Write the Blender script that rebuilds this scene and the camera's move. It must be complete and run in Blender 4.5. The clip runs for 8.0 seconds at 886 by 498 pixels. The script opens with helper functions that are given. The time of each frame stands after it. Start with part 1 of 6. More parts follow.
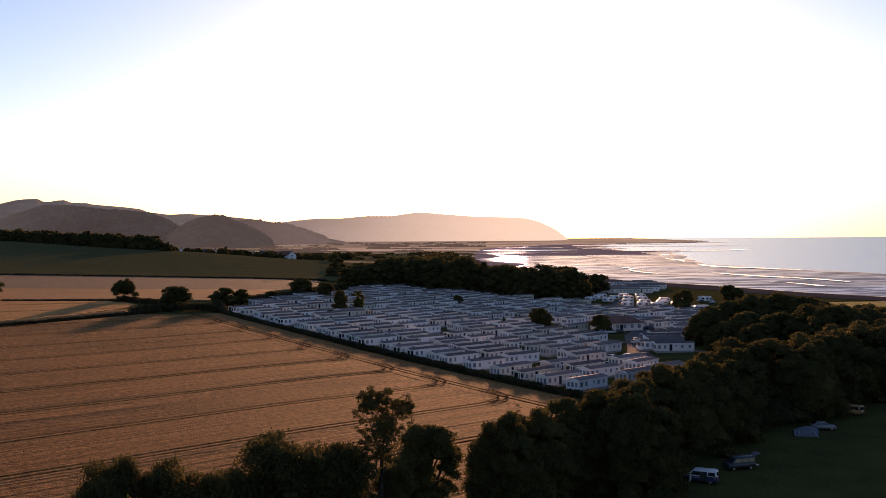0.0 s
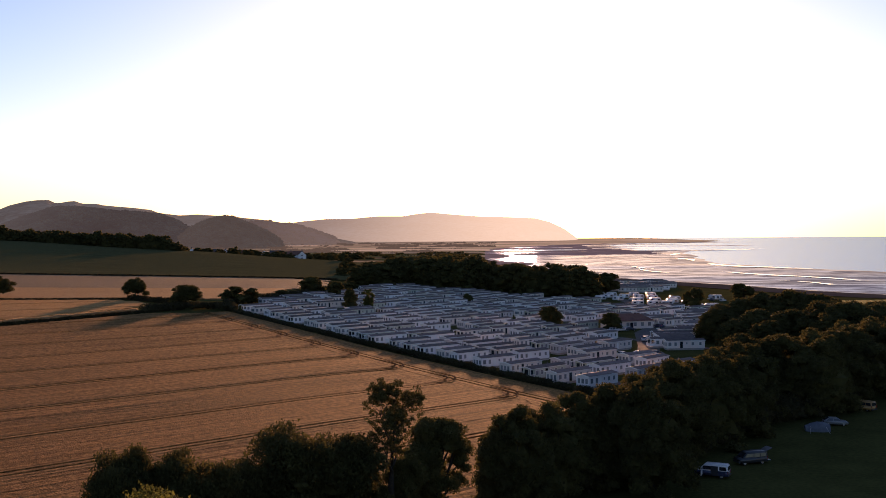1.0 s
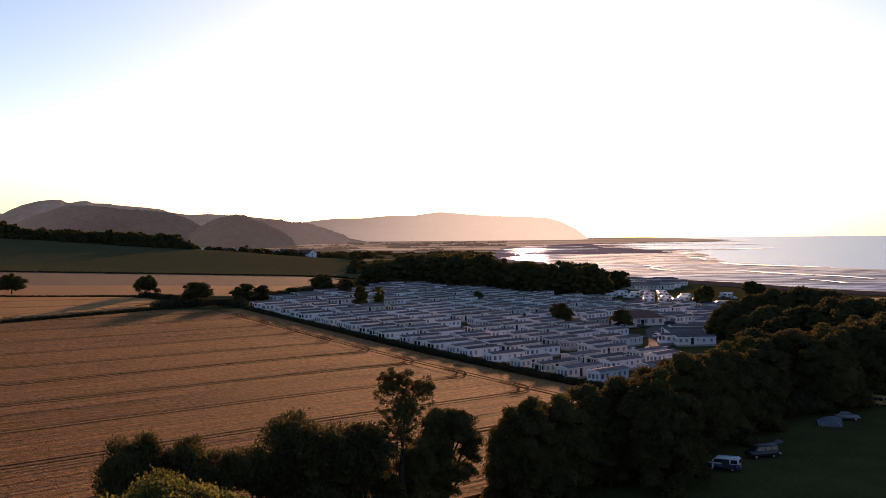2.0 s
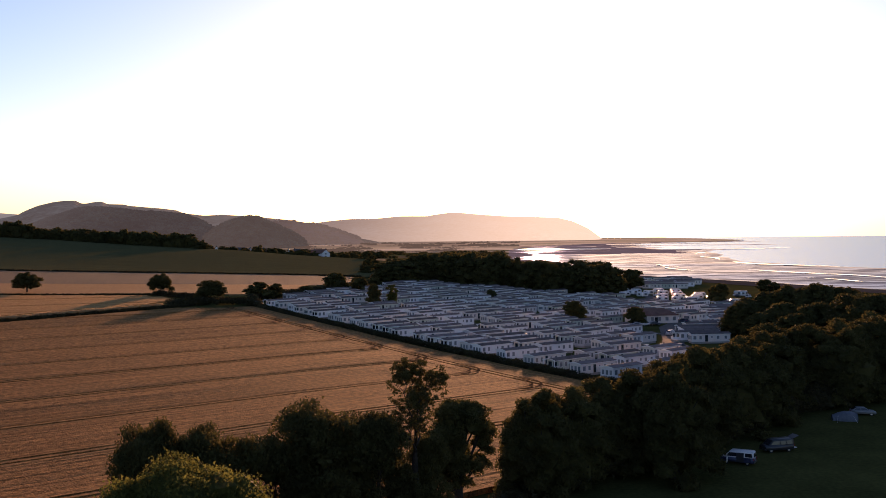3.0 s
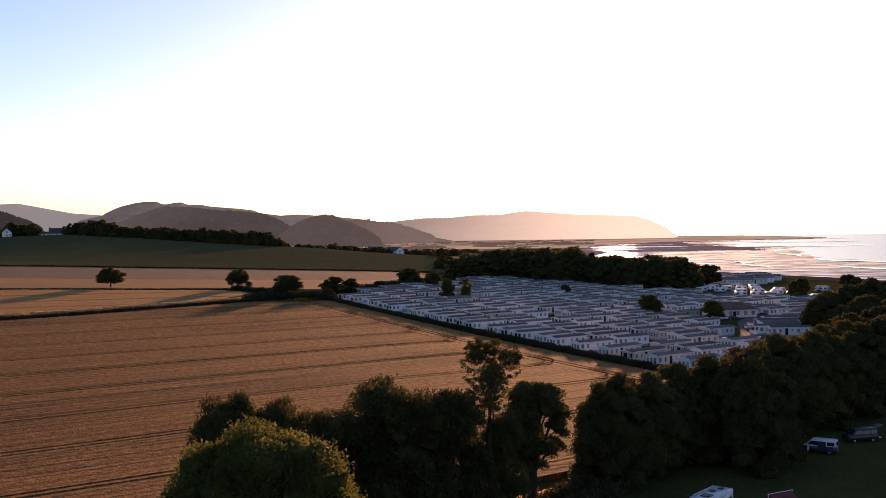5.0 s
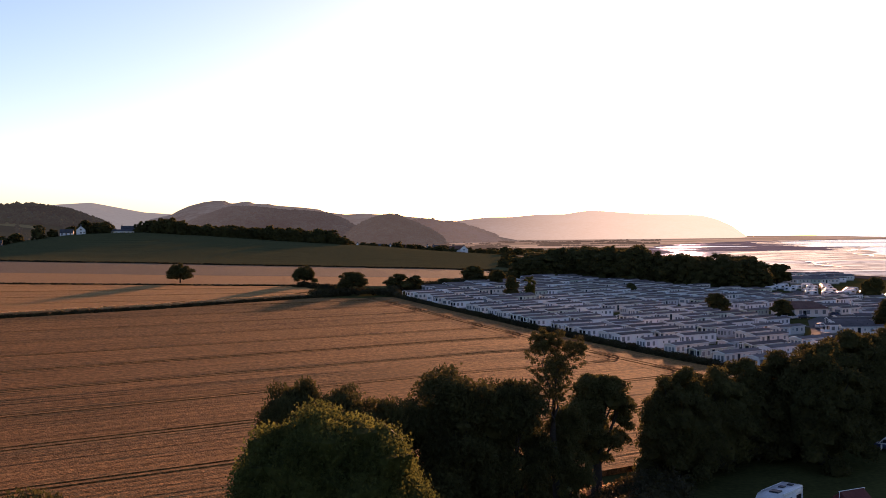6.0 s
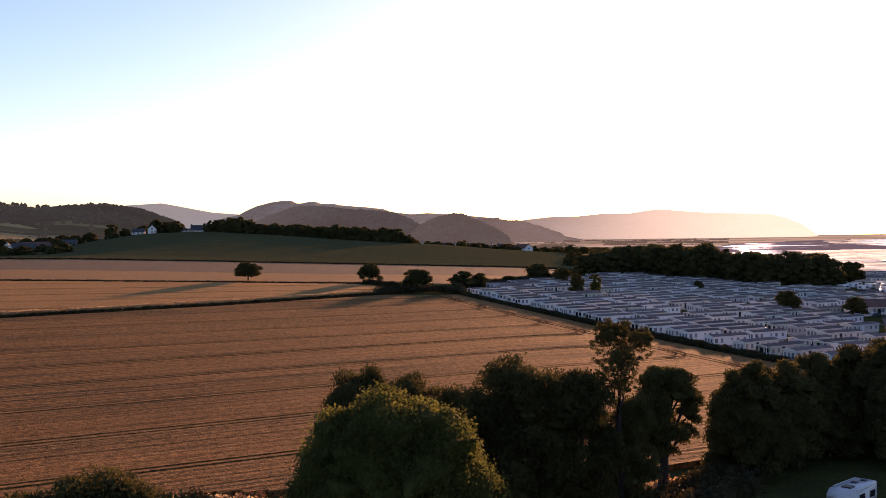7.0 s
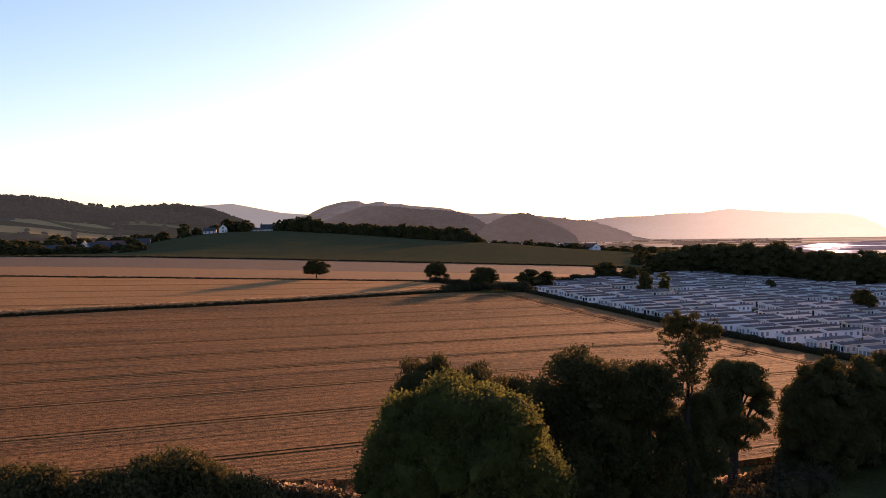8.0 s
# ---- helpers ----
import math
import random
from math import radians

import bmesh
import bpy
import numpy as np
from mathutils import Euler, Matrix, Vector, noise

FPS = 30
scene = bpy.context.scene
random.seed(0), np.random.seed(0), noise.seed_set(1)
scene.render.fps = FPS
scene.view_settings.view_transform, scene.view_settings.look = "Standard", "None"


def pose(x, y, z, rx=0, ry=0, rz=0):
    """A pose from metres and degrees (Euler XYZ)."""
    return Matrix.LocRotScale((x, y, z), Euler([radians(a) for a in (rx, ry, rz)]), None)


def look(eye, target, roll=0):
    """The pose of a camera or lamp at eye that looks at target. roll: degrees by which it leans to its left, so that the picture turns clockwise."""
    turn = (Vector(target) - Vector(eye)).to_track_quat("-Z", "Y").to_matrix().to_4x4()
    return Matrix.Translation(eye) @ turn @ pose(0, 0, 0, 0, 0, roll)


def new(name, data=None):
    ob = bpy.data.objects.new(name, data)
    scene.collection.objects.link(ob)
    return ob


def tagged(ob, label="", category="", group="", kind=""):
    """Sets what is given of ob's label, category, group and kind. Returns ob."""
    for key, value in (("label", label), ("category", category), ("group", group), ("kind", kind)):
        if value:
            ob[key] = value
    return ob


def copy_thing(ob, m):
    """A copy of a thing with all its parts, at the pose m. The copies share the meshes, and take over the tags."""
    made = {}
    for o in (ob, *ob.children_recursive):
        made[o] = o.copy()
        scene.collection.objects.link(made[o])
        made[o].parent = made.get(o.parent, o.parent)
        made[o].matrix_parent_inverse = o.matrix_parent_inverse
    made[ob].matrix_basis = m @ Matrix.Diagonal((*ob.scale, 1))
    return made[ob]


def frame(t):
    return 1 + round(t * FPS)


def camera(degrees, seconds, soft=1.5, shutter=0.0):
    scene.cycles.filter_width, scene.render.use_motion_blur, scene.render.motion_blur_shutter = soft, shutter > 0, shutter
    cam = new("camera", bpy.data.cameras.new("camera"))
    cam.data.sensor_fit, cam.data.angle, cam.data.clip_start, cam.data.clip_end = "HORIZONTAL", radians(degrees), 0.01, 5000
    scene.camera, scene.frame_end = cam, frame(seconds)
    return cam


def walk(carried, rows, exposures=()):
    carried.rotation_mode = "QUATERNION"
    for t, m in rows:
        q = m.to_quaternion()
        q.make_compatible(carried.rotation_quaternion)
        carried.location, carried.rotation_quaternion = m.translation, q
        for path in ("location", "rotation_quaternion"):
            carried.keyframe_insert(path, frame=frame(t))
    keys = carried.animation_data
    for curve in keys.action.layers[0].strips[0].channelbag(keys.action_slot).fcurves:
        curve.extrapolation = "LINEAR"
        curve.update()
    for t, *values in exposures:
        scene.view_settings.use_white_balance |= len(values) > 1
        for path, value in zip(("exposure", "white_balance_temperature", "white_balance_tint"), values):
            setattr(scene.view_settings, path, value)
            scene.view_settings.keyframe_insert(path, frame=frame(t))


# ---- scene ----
cam = camera(46.9, 8.0, soft=0.75)
PATH = [
    (0, (-1.544, -7.75, 35.593), (-1.545, -5.75, 35.563), -0.4),
    (0.5, (-1.535, -7.683, 35.177), (-1.545, -5.684, 35.147), -0.5),
    (1, (-1.579, -7.689, 34.713), (-1.599, -5.689, 34.684), -0.5),
    (1.5, (-1.567, -7.702, 34.254), (-1.597, -5.702, 34.224), -0.5),
    (3, (-1.597, -7.662, 32.653), (-1.663, -5.663, 32.625), -0.6),
    (3.5, (-1.583, -7.722, 32.215), (-1.666, -5.723, 32.187), -0.6),
    (4, (-1.568, -7.776, 31.748), (-1.676, -5.78, 31.719), -0.7),
    (5.5, (-1.595, -7.86, 30.236), (-1.868, -5.879, 30.209), -0.8),
    (6, (-1.616, -7.97, 29.803), (-1.95, -5.998, 29.776), -0.7),
    (6.5, (-1.594, -8.044, 29.346), (-1.987, -6.083, 29.32), -0.7),
    (7, (-1.575, -8.116, 28.87), (-2.033, -6.169, 28.844), -0.8),
    (7.5, (-1.545, -8.215, 28.392), (-2.065, -6.284, 28.368), -0.7),
    (8, (-1.496, -8.362, 27.966), (-2.08, -6.449, 27.942), -0.8),
]
walk(cam, [(t, look(e, g, r)) for t, e, g, r in PATH], exposures=[(0, 0.92, 7500, 37), (3.5, 1.05, 7500, 38), (6, 1.24, 7500, 41), (8, 1.4, 7500, 43)])

# ---- light ----
SUN_AZ, SUN_EL = 3.6, 5.5
world = bpy.data.worlds.new("evening_sky")
scene.world = world
world.use_nodes = True
wn = world.node_tree
bg = wn.nodes["Background"]
sky = wn.nodes.new("ShaderNodeTexSky")
sky.sky_type = "NISHITA"
sky.sun_disc = False
sky.sun_elevation = radians(SUN_EL)
sky.sun_rotation = radians(SUN_AZ)
sky.altitude, sky.air_density, sky.dust_density, sky.ozone_density = 10, 0.91, 0.41, 3.2
wn.links.new(sky.outputs[0], bg.inputs[0])
bg.inputs[1].default_value = 0.136
sun = new("sun", bpy.data.lights.new("sun", "SUN"))
sun.data.energy, sun.data.angle, sun.data.color = 4.1, radians(2.0), (1.0, 0.6, 0.31)
s_dir = Vector((math.sin(radians(SUN_AZ)) * math.cos(radians(SUN_EL)), math.cos(radians(SUN_AZ)) * math.cos(radians(SUN_EL)), math.sin(radians(SUN_EL))))
sun.matrix_world = look((0, 0, 80), Vector((0, 0, 80)) - s_dir)

# ---- materials ----


def material(name, low, high, scale=1.0, fine=8.0, rough=0.85, bump=0.0, bump_scale=None, metallic=0.0, translucent=0.0, stretch=(1, 1, 1), per_object=0.0, spec=0.3, contrast=1.0):
    """Two colours mixed by a broad and a fine noise in metres, with fine relief."""
    m = bpy.data.materials.new(name)
    m.use_nodes = True
    nt = m.node_tree
    b = nt.nodes["Principled BSDF"]
    b.inputs["Roughness"].default_value, b.inputs["Metallic"].default_value = rough, metallic
    b.inputs["Specular IOR Level"].default_value = spec
    geo = nt.nodes.new("ShaderNodeNewGeometry")
    mp = nt.nodes.new("ShaderNodeMapping")
    mp.inputs["Scale"].default_value = stretch
    nt.links.new(geo.outputs["Position"], mp.inputs[0])
    n1, n2 = nt.nodes.new("ShaderNodeTexNoise"), nt.nodes.new("ShaderNodeTexNoise")
    for n, s in ((n1, 1 / scale), (n2, fine / scale)):
        n.inputs["Scale"].default_value, n.inputs["Detail"].default_value = s, 3
        nt.links.new(mp.outputs[0], n.inputs["Vector"])
    add = nt.nodes.new("ShaderNodeMath")
    add.operation = "ADD"
    nt.links.new(n1.outputs["Fac"], add.inputs[0])
    nt.links.new(n2.outputs["Fac"], add.inputs[1])
    fac = add.outputs[0]
    if per_object:
        info = nt.nodes.new("ShaderNodeObjectInfo")
        mul = nt.nodes.new("ShaderNodeMath")
        mul.operation = "MULTIPLY_ADD"
        mul.inputs[1].default_value = per_object
        nt.links.new(info.outputs["Random"], mul.inputs[0])
        nt.links.new(fac, mul.inputs[2])
        fac = mul.outputs[0]
    ramp = nt.nodes.new("ShaderNodeMapRange")
    ramp.inputs["From Min"].default_value, ramp.inputs["From Max"].default_value = 1 - 0.35 / contrast, 1 + 0.35 / contrast + per_object
    nt.links.new(fac, ramp.inputs["Value"])
    mix = nt.nodes.new("ShaderNodeMix")
    mix.data_type = "RGBA"
    mix.inputs["A"].default_value, mix.inputs["B"].default_value = (*low, 1), (*high, 1)
    nt.links.new(ramp.outputs[0], mix.inputs["Factor"])
    nt.links.new(mix.outputs["Result"], b.inputs["Base Color"])
    if bump:
        n3 = nt.nodes.new("ShaderNodeTexNoise")
        n3.inputs["Scale"].default_value, n3.inputs["Detail"].default_value = 1 / (bump_scale or scale / fine), 3
        nt.links.new(mp.outputs[0], n3.inputs["Vector"])
        bp = nt.nodes.new("ShaderNodeBump")
        bp.inputs["Strength"].default_value, bp.inputs["Distance"].default_value = 1.0, bump
        nt.links.new(n3.outputs["Fac"], bp.inputs["Height"])
        nt.links.new(bp.outputs[0], b.inputs["Normal"])
    if translucent:
        tr = nt.nodes.new("ShaderNodeBsdfTranslucent")
        nt.links.new(mix.outputs["Result"], tr.inputs["Color"])
        sh = nt.nodes.new("ShaderNodeMixShader")
        sh.inputs[0].default_value = translucent
        nt.links.new(b.outputs[0], sh.inputs[1])
        nt.links.new(tr.outputs[0], sh.inputs[2])
        nt.links.new(sh.outputs[0], nt.nodes["Material Output"].inputs[0])
    return m


GRASS = material("meadow_grass", (0.042, 0.041, 0.014), (0.088, 0.082, 0.027), 9, 14, 0.95, 0.02, 0.3, spec=0.0)


def wheat_material(name, low, high, angle, gap_shade, rough=0.95, spec=0.02, bump=0.4, sheen=0.0):
    """Ripe cereal: stippled ears, with gaps and shade along the drilled rows put in as thin darker colour."""
    m = material(name, low, high, 0.9, 4.5, rough, bump, 0.3, spec=spec, contrast=1.7)
    nt = m.node_tree
    b = nt.nodes["Principled BSDF"]
    b.inputs["Sheen Weight"].default_value, b.inputs["Sheen Roughness"].default_value = sheen, 0.55
    b.inputs["Sheen Tint"].default_value = (*[min(1.0, c * 2.0) for c in high], 1)
    colour = b.inputs["Base Color"].links[0].from_socket
    geo = nt.nodes.new("ShaderNodeNewGeometry")
    turn = nt.nodes.new("ShaderNodeMapping")
    turn.inputs["Rotation"].default_value = (0, 0, -angle)
    nt.links.new(geo.outputs["Position"], turn.inputs[0])
    mp = nt.nodes.new("ShaderNodeMapping")
    mp.inputs["Scale"].default_value = (0.01, 1.5, 0.0)
    nt.links.new(turn.outputs[0], mp.inputs[0])
    n = nt.nodes.new("ShaderNodeTexNoise")
    n.inputs["Scale"].default_value, n.inputs["Detail"].default_value, n.inputs["Roughness"].default_value = 1.0, 3, 0.6
    n.inputs["Distortion"].default_value = 0.15
    nt.links.new(mp.outputs[0], n.inputs["Vector"])
    # Darkens the colour along rows for thin crop and for shade between rows.
    r = nt.nodes.new("ShaderNodeMapRange")
    r.inputs["From Min"].default_value, r.inputs["From Max"].default_value = 0.4, 0.54
    r.inputs["To Min"].default_value, r.inputs["To Max"].default_value = gap_shade, 1.08
    nt.links.new(n.outputs["Fac"], r.inputs["Value"])
    mul = nt.nodes.new("ShaderNodeMix")
    mul.data_type, mul.blend_type = "RGBA", "MULTIPLY"
    mul.inputs["Factor"].default_value = 1.0
    nt.links.new(colour, mul.inputs["A"])
    nt.links.new(r.outputs[0], mul.inputs["B"])
    nt.links.new(mul.outputs["Result"], b.inputs["Base Color"])
    return m


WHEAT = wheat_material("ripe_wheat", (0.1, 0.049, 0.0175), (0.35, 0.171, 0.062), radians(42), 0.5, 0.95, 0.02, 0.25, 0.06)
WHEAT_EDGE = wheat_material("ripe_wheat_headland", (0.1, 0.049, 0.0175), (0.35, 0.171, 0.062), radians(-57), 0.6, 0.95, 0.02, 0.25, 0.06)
GREYBARLEY = wheat_material("darker_grey_barley", (0.12, 0.092, 0.058), (0.2, 0.152, 0.096), radians(24), 0.9, 0.95, 0.02, 0.25, 0.05)
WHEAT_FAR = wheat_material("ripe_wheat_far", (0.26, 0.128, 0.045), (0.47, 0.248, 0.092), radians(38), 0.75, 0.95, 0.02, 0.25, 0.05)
STUBBLE = wheat_material("pale_barley", (0.24, 0.134, 0.058), (0.37, 0.22, 0.098), radians(24), 0.9, 0.95, 0.02, 0.25, 0.05)
# Sunlight on this strip is put into the colour, brighter than the meadow grass.
PASTURE = wheat_material("sunlight_toned_pasture", (0.2, 0.165, 0.045), (0.38, 0.31, 0.085), radians(10), 0.8)
STRAW = material("dry_grass", (0.42, 0.28, 0.14), (0.66, 0.48, 0.27), 3, 8, 0.95, 0.1, 0.3, spec=0.05, translucent=0.55)
GREENCROP = wheat_material("green_crop", (0.058, 0.054, 0.025), (0.14, 0.129, 0.055), radians(16), 0.65, 1.0, 0.0, 0.12)
SHINGLE = material("shingle", (0.05, 0.043, 0.04), (0.1, 0.088, 0.08), 12, 20, 1.0, 0.02, 0.4, spec=0.0)
BANK = material("drying_mud_bank", (0.24, 0.18, 0.165), (0.42, 0.33, 0.3), 40, 10, 1.0, 0.03, 2.0, spec=0.0)
LEAF = material("oak_leaves", (0.044, 0.039, 0.0145), (0.108, 0.094, 0.032), 3, 5, 0.85, translucent=0.38, per_object=0.35, spec=0.08)
LEAF_LIGHT = material("willow_leaves", (0.046, 0.052, 0.015), (0.15, 0.152, 0.04), 3, 5, 0.8, translucent=0.6, spec=0.08)
HEDGE = material("hedge_leaves", (0.026, 0.021, 0.009), (0.065, 0.052, 0.02), 4, 5, 0.8, translucent=0.3, spec=0.2)
BARK = material("bark", (0.02, 0.015, 0.011), (0.045, 0.035, 0.026), 1, 6, 0.95, 0.03)
CREAM = material("cream_cladding", (0.6, 0.54, 0.49), (0.75, 0.69, 0.63), 2, 6, 0.6, per_object=0.6)
WHITE = material("white_aluminium", (0.7, 0.66, 0.65), (0.84, 0.81, 0.8), 2, 6, 0.5, per_object=0.6)
GREYCLAD = material("grey_cladding", (0.4, 0.39, 0.4), (0.54, 0.53, 0.53), 2, 6, 0.6, per_object=0.6)
ROOF = material("slate_grey_roof_tiles", (0.06, 0.045, 0.043), (0.22, 0.17, 0.16), 2, 6, 0.85, per_object=0.8, spec=0.1)
SKIRT = material("skirting_boards", (0.25, 0.22, 0.2), (0.4, 0.37, 0.34), 2, 6, 0.8, per_object=0.3)
TRIM = material("white_trim", (0.74, 0.74, 0.73), (0.82, 0.82, 0.81), 2, 6, 0.5)
CURTAINED = material("curtained_window_glass", (0.09, 0.09, 0.095), (0.34, 0.33, 0.33), 2, 4, 0.15, spec=0.5, per_object=0.6)
GLASS = material("dark_window_glass", (0.012, 0.014, 0.018), (0.025, 0.028, 0.033), 2, 4, 0.06, spec=0.6)
TARMAC = material("tarmac", (0.09, 0.08, 0.075), (0.15, 0.135, 0.125), 6, 12, 1.0, 0.02, spec=0.02)


def patchwork(m, cell, colours, below, angle=0.5, strip=1.5):
    """Lays a patchwork of small fields over a material, up to a height above which the slopes stay wild."""
    nt = m.node_tree
    b = nt.nodes["Principled BSDF"]
    wild = b.inputs["Base Color"].links[0].from_socket
    geo = nt.nodes.new("ShaderNodeNewGeometry")
    mp = nt.nodes.new("ShaderNodeMapping")
    mp.inputs["Rotation"].default_value = (0, 0, angle)
    mp.inputs["Scale"].default_value = (1 / cell, strip / cell, 0.0)
    nt.links.new(geo.outputs["Position"], mp.inputs[0])
    vo = nt.nodes.new("ShaderNodeTexVoronoi")
    vo.distance, vo.voronoi_dimensions = "CHEBYCHEV", "2D"
    vo.inputs["Scale"].default_value, vo.inputs["Randomness"].default_value = 1.0, 0.7
    nt.links.new(mp.outputs[0], vo.inputs["Vector"])
    sep = nt.nodes.new("ShaderNodeSeparateColor")
    nt.links.new(vo.outputs["Color"], sep.inputs[0])
    ramp = nt.nodes.new("ShaderNodeValToRGB")
    ramp.color_ramp.interpolation = "CONSTANT"
    while len(ramp.color_ramp.elements) < len(colours):
        ramp.color_ramp.elements.new(0.5)
    for k, (e, c) in enumerate(zip(ramp.color_ramp.elements, colours)):
        e.position, e.color = k / len(colours), (*c, 1)
    nt.links.new(sep.outputs[0], ramp.inputs[0])
    xyz = nt.nodes.new("ShaderNodeSeparateXYZ")
    nt.links.new(geo.outputs["Position"], xyz.inputs[0])
    n = nt.nodes.new("ShaderNodeTexNoise")
    n.inputs["Scale"].default_value = 1 / 180
    nt.links.new(geo.outputs["Position"], n.inputs["Vector"])
    line = nt.nodes.new("ShaderNodeMath")
    line.operation = "MULTIPLY_ADD"
    line.inputs[1].default_value, line.inputs[2].default_value = below * 0.8, below * 0.6
    nt.links.new(n.outputs["Fac"], line.inputs[0])
    less = nt.nodes.new("ShaderNodeMath")
    less.operation = "LESS_THAN"
    nt.links.new(xyz.outputs["Z"], less.inputs[0])
    nt.links.new(line.outputs[0], less.inputs[1])
    mix = nt.nodes.new("ShaderNodeMix")
    mix.data_type = "RGBA"
    nt.links.new(less.outputs[0], mix.inputs["Factor"])
    nt.links.new(wild, mix.inputs["A"])
    nt.links.new(ramp.outputs[0], mix.inputs["B"])
    nt.links.new(mix.outputs["Result"], b.inputs["Base Color"])
    return m


FIELDS = [(0.05, 0.055, 0.022), (0.4, 0.29, 0.16), (0.11, 0.115, 0.045), (0.2, 0.16, 0.085), (0.07, 0.075, 0.03), (0.5, 0.38, 0.23), (0.13, 0.1, 0.055)]
FARLAND = patchwork(material("far_farmland", (0.06, 0.06, 0.03), (0.3, 0.23, 0.13), 130, 5, 1.0, 0.6, 8, spec=0.0), 150, FIELDS, 500)


def water_material():
    m = bpy.data.materials.new("sea_water")
    m.use_nodes = True
    nt = m.node_tree
    nt.nodes.remove(nt.nodes["Principled BSDF"])
    deep, gloss, both = nt.nodes.new("ShaderNodeBsdfDiffuse"), nt.nodes.new("ShaderNodeBsdfGlossy"), nt.nodes.new("ShaderNodeMixShader")
    deep.inputs["Color"].default_value = (0.12, 0.155, 0.21, 1)
    gloss.inputs["Color"].default_value, gloss.inputs["Roughness"].default_value = (0.345, 0.49, 0.77, 1), 0.1
    both.inputs[0].default_value = 0.62
    nt.links.new(deep.outputs[0], both.inputs[1])
    nt.links.new(gloss.outputs[0], both.inputs[2])
    nt.links.new(both.outputs[0], nt.nodes["Material Output"].inputs[0])
    geo = nt.nodes.new("ShaderNodeNewGeometry")
    mp = nt.nodes.new("ShaderNodeMapping")
    mp.inputs["Scale"].default_value = (0.35, 1, 1)
    nt.links.new(geo.outputs["Position"], mp.inputs[0])
    n = nt.nodes.new("ShaderNodeTexNoise")
    n.inputs["Scale"].default_value, n.inputs["Detail"].default_value = 0.12, 4
    nt.links.new(mp.outputs[0], n.inputs["Vector"])
    bp = nt.nodes.new("ShaderNodeBump")
    bp.inputs["Strength"].default_value, bp.inputs["Distance"].default_value = 1.0, 0.8
    nt.links.new(n.outputs["Fac"], bp.inputs["Height"])
    for q in (deep, gloss):
        nt.links.new(bp.outputs[0], q.inputs["Normal"])
    return m


def mud_material():
    """Wet tidal mud: dull brown banks streaked with shining films of water."""
    m = material("wet_mud", (0.07, 0.063, 0.075), (0.17, 0.155, 0.18), 60, 9, 0.5, 0.04, 3.0, spec=0.06)
    nt = m.node_tree
    b = nt.nodes["Principled BSDF"]
    geo = nt.nodes.new("ShaderNodeNewGeometry")
    mp = nt.nodes.new("ShaderNodeMapping")
    mp.inputs["Rotation"].default_value = (0, 0, radians(-12))
    mp.inputs["Scale"].default_value = (0.022, 0.06, 1)
    nt.links.new(geo.outputs["Position"], mp.inputs[0])
    n = nt.nodes.new("ShaderNodeTexNoise")
    n.inputs["Scale"].default_value, n.inputs["Detail"].default_value, n.inputs["Distortion"].default_value = 1.0, 9, 1.2
    nt.links.new(mp.outputs[0], n.inputs["Vector"])
    r = nt.nodes.new("ShaderNodeMapRange")
    r.inputs["From Min"].default_value, r.inputs["From Max"].default_value = 0.43, 0.57
    r.inputs["To Min"].default_value, r.inputs["To Max"].default_value = 0.09, 0.4
    nt.links.new(n.outputs["Fac"], r.inputs["Value"])
    dull, film, both = nt.nodes.new("ShaderNodeBsdfDiffuse"), nt.nodes.new("ShaderNodeBsdfGlossy"), nt.nodes.new("ShaderNodeMixShader")
    nt.links.new(b.inputs["Base Color"].links[0].from_socket, dull.inputs["Color"])
    film.inputs["Color"].default_value, film.inputs["Roughness"].default_value = (0.45, 0.54, 0.9, 1), 0.06
    nt.links.new(r.outputs[0], both.inputs[0])
    nt.links.new(dull.outputs[0], both.inputs[1])
    nt.links.new(film.outputs[0], both.inputs[2])
    nt.links.new(both.outputs[0], nt.nodes["Material Output"].inputs[0])
    nt.nodes.remove(b)
    return m


MUD = mud_material()
WATER = water_material()

# ---- mesh helpers ----


def mesh_data(name, verts, faces, mats, smooth=False, index=None):
    me = bpy.data.meshes.new(name)
    if isinstance(verts, np.ndarray):
        verts = verts.tolist()
    if isinstance(faces, np.ndarray):
        faces = faces.tolist()
    me.from_pydata(verts, [], faces)
    for mt in mats if isinstance(mats, (list, tuple)) else [mats]:
        me.materials.append(mt)
    if index is not None:
        me.polygons.foreach_set("material_index", np.asarray(index, np.int32))
    if smooth:
        me.polygons.foreach_set("use_smooth", np.ones(len(me.polygons), bool))
    me.update()
    return me


def part(name, me, parent, label="", m=None):
    """Links mesh data as one mesh under a thing or under a part."""
    ob = new(name, me)
    ob.parent = parent
    if m is not None:
        ob.matrix_basis = m
    return tagged(ob, label)


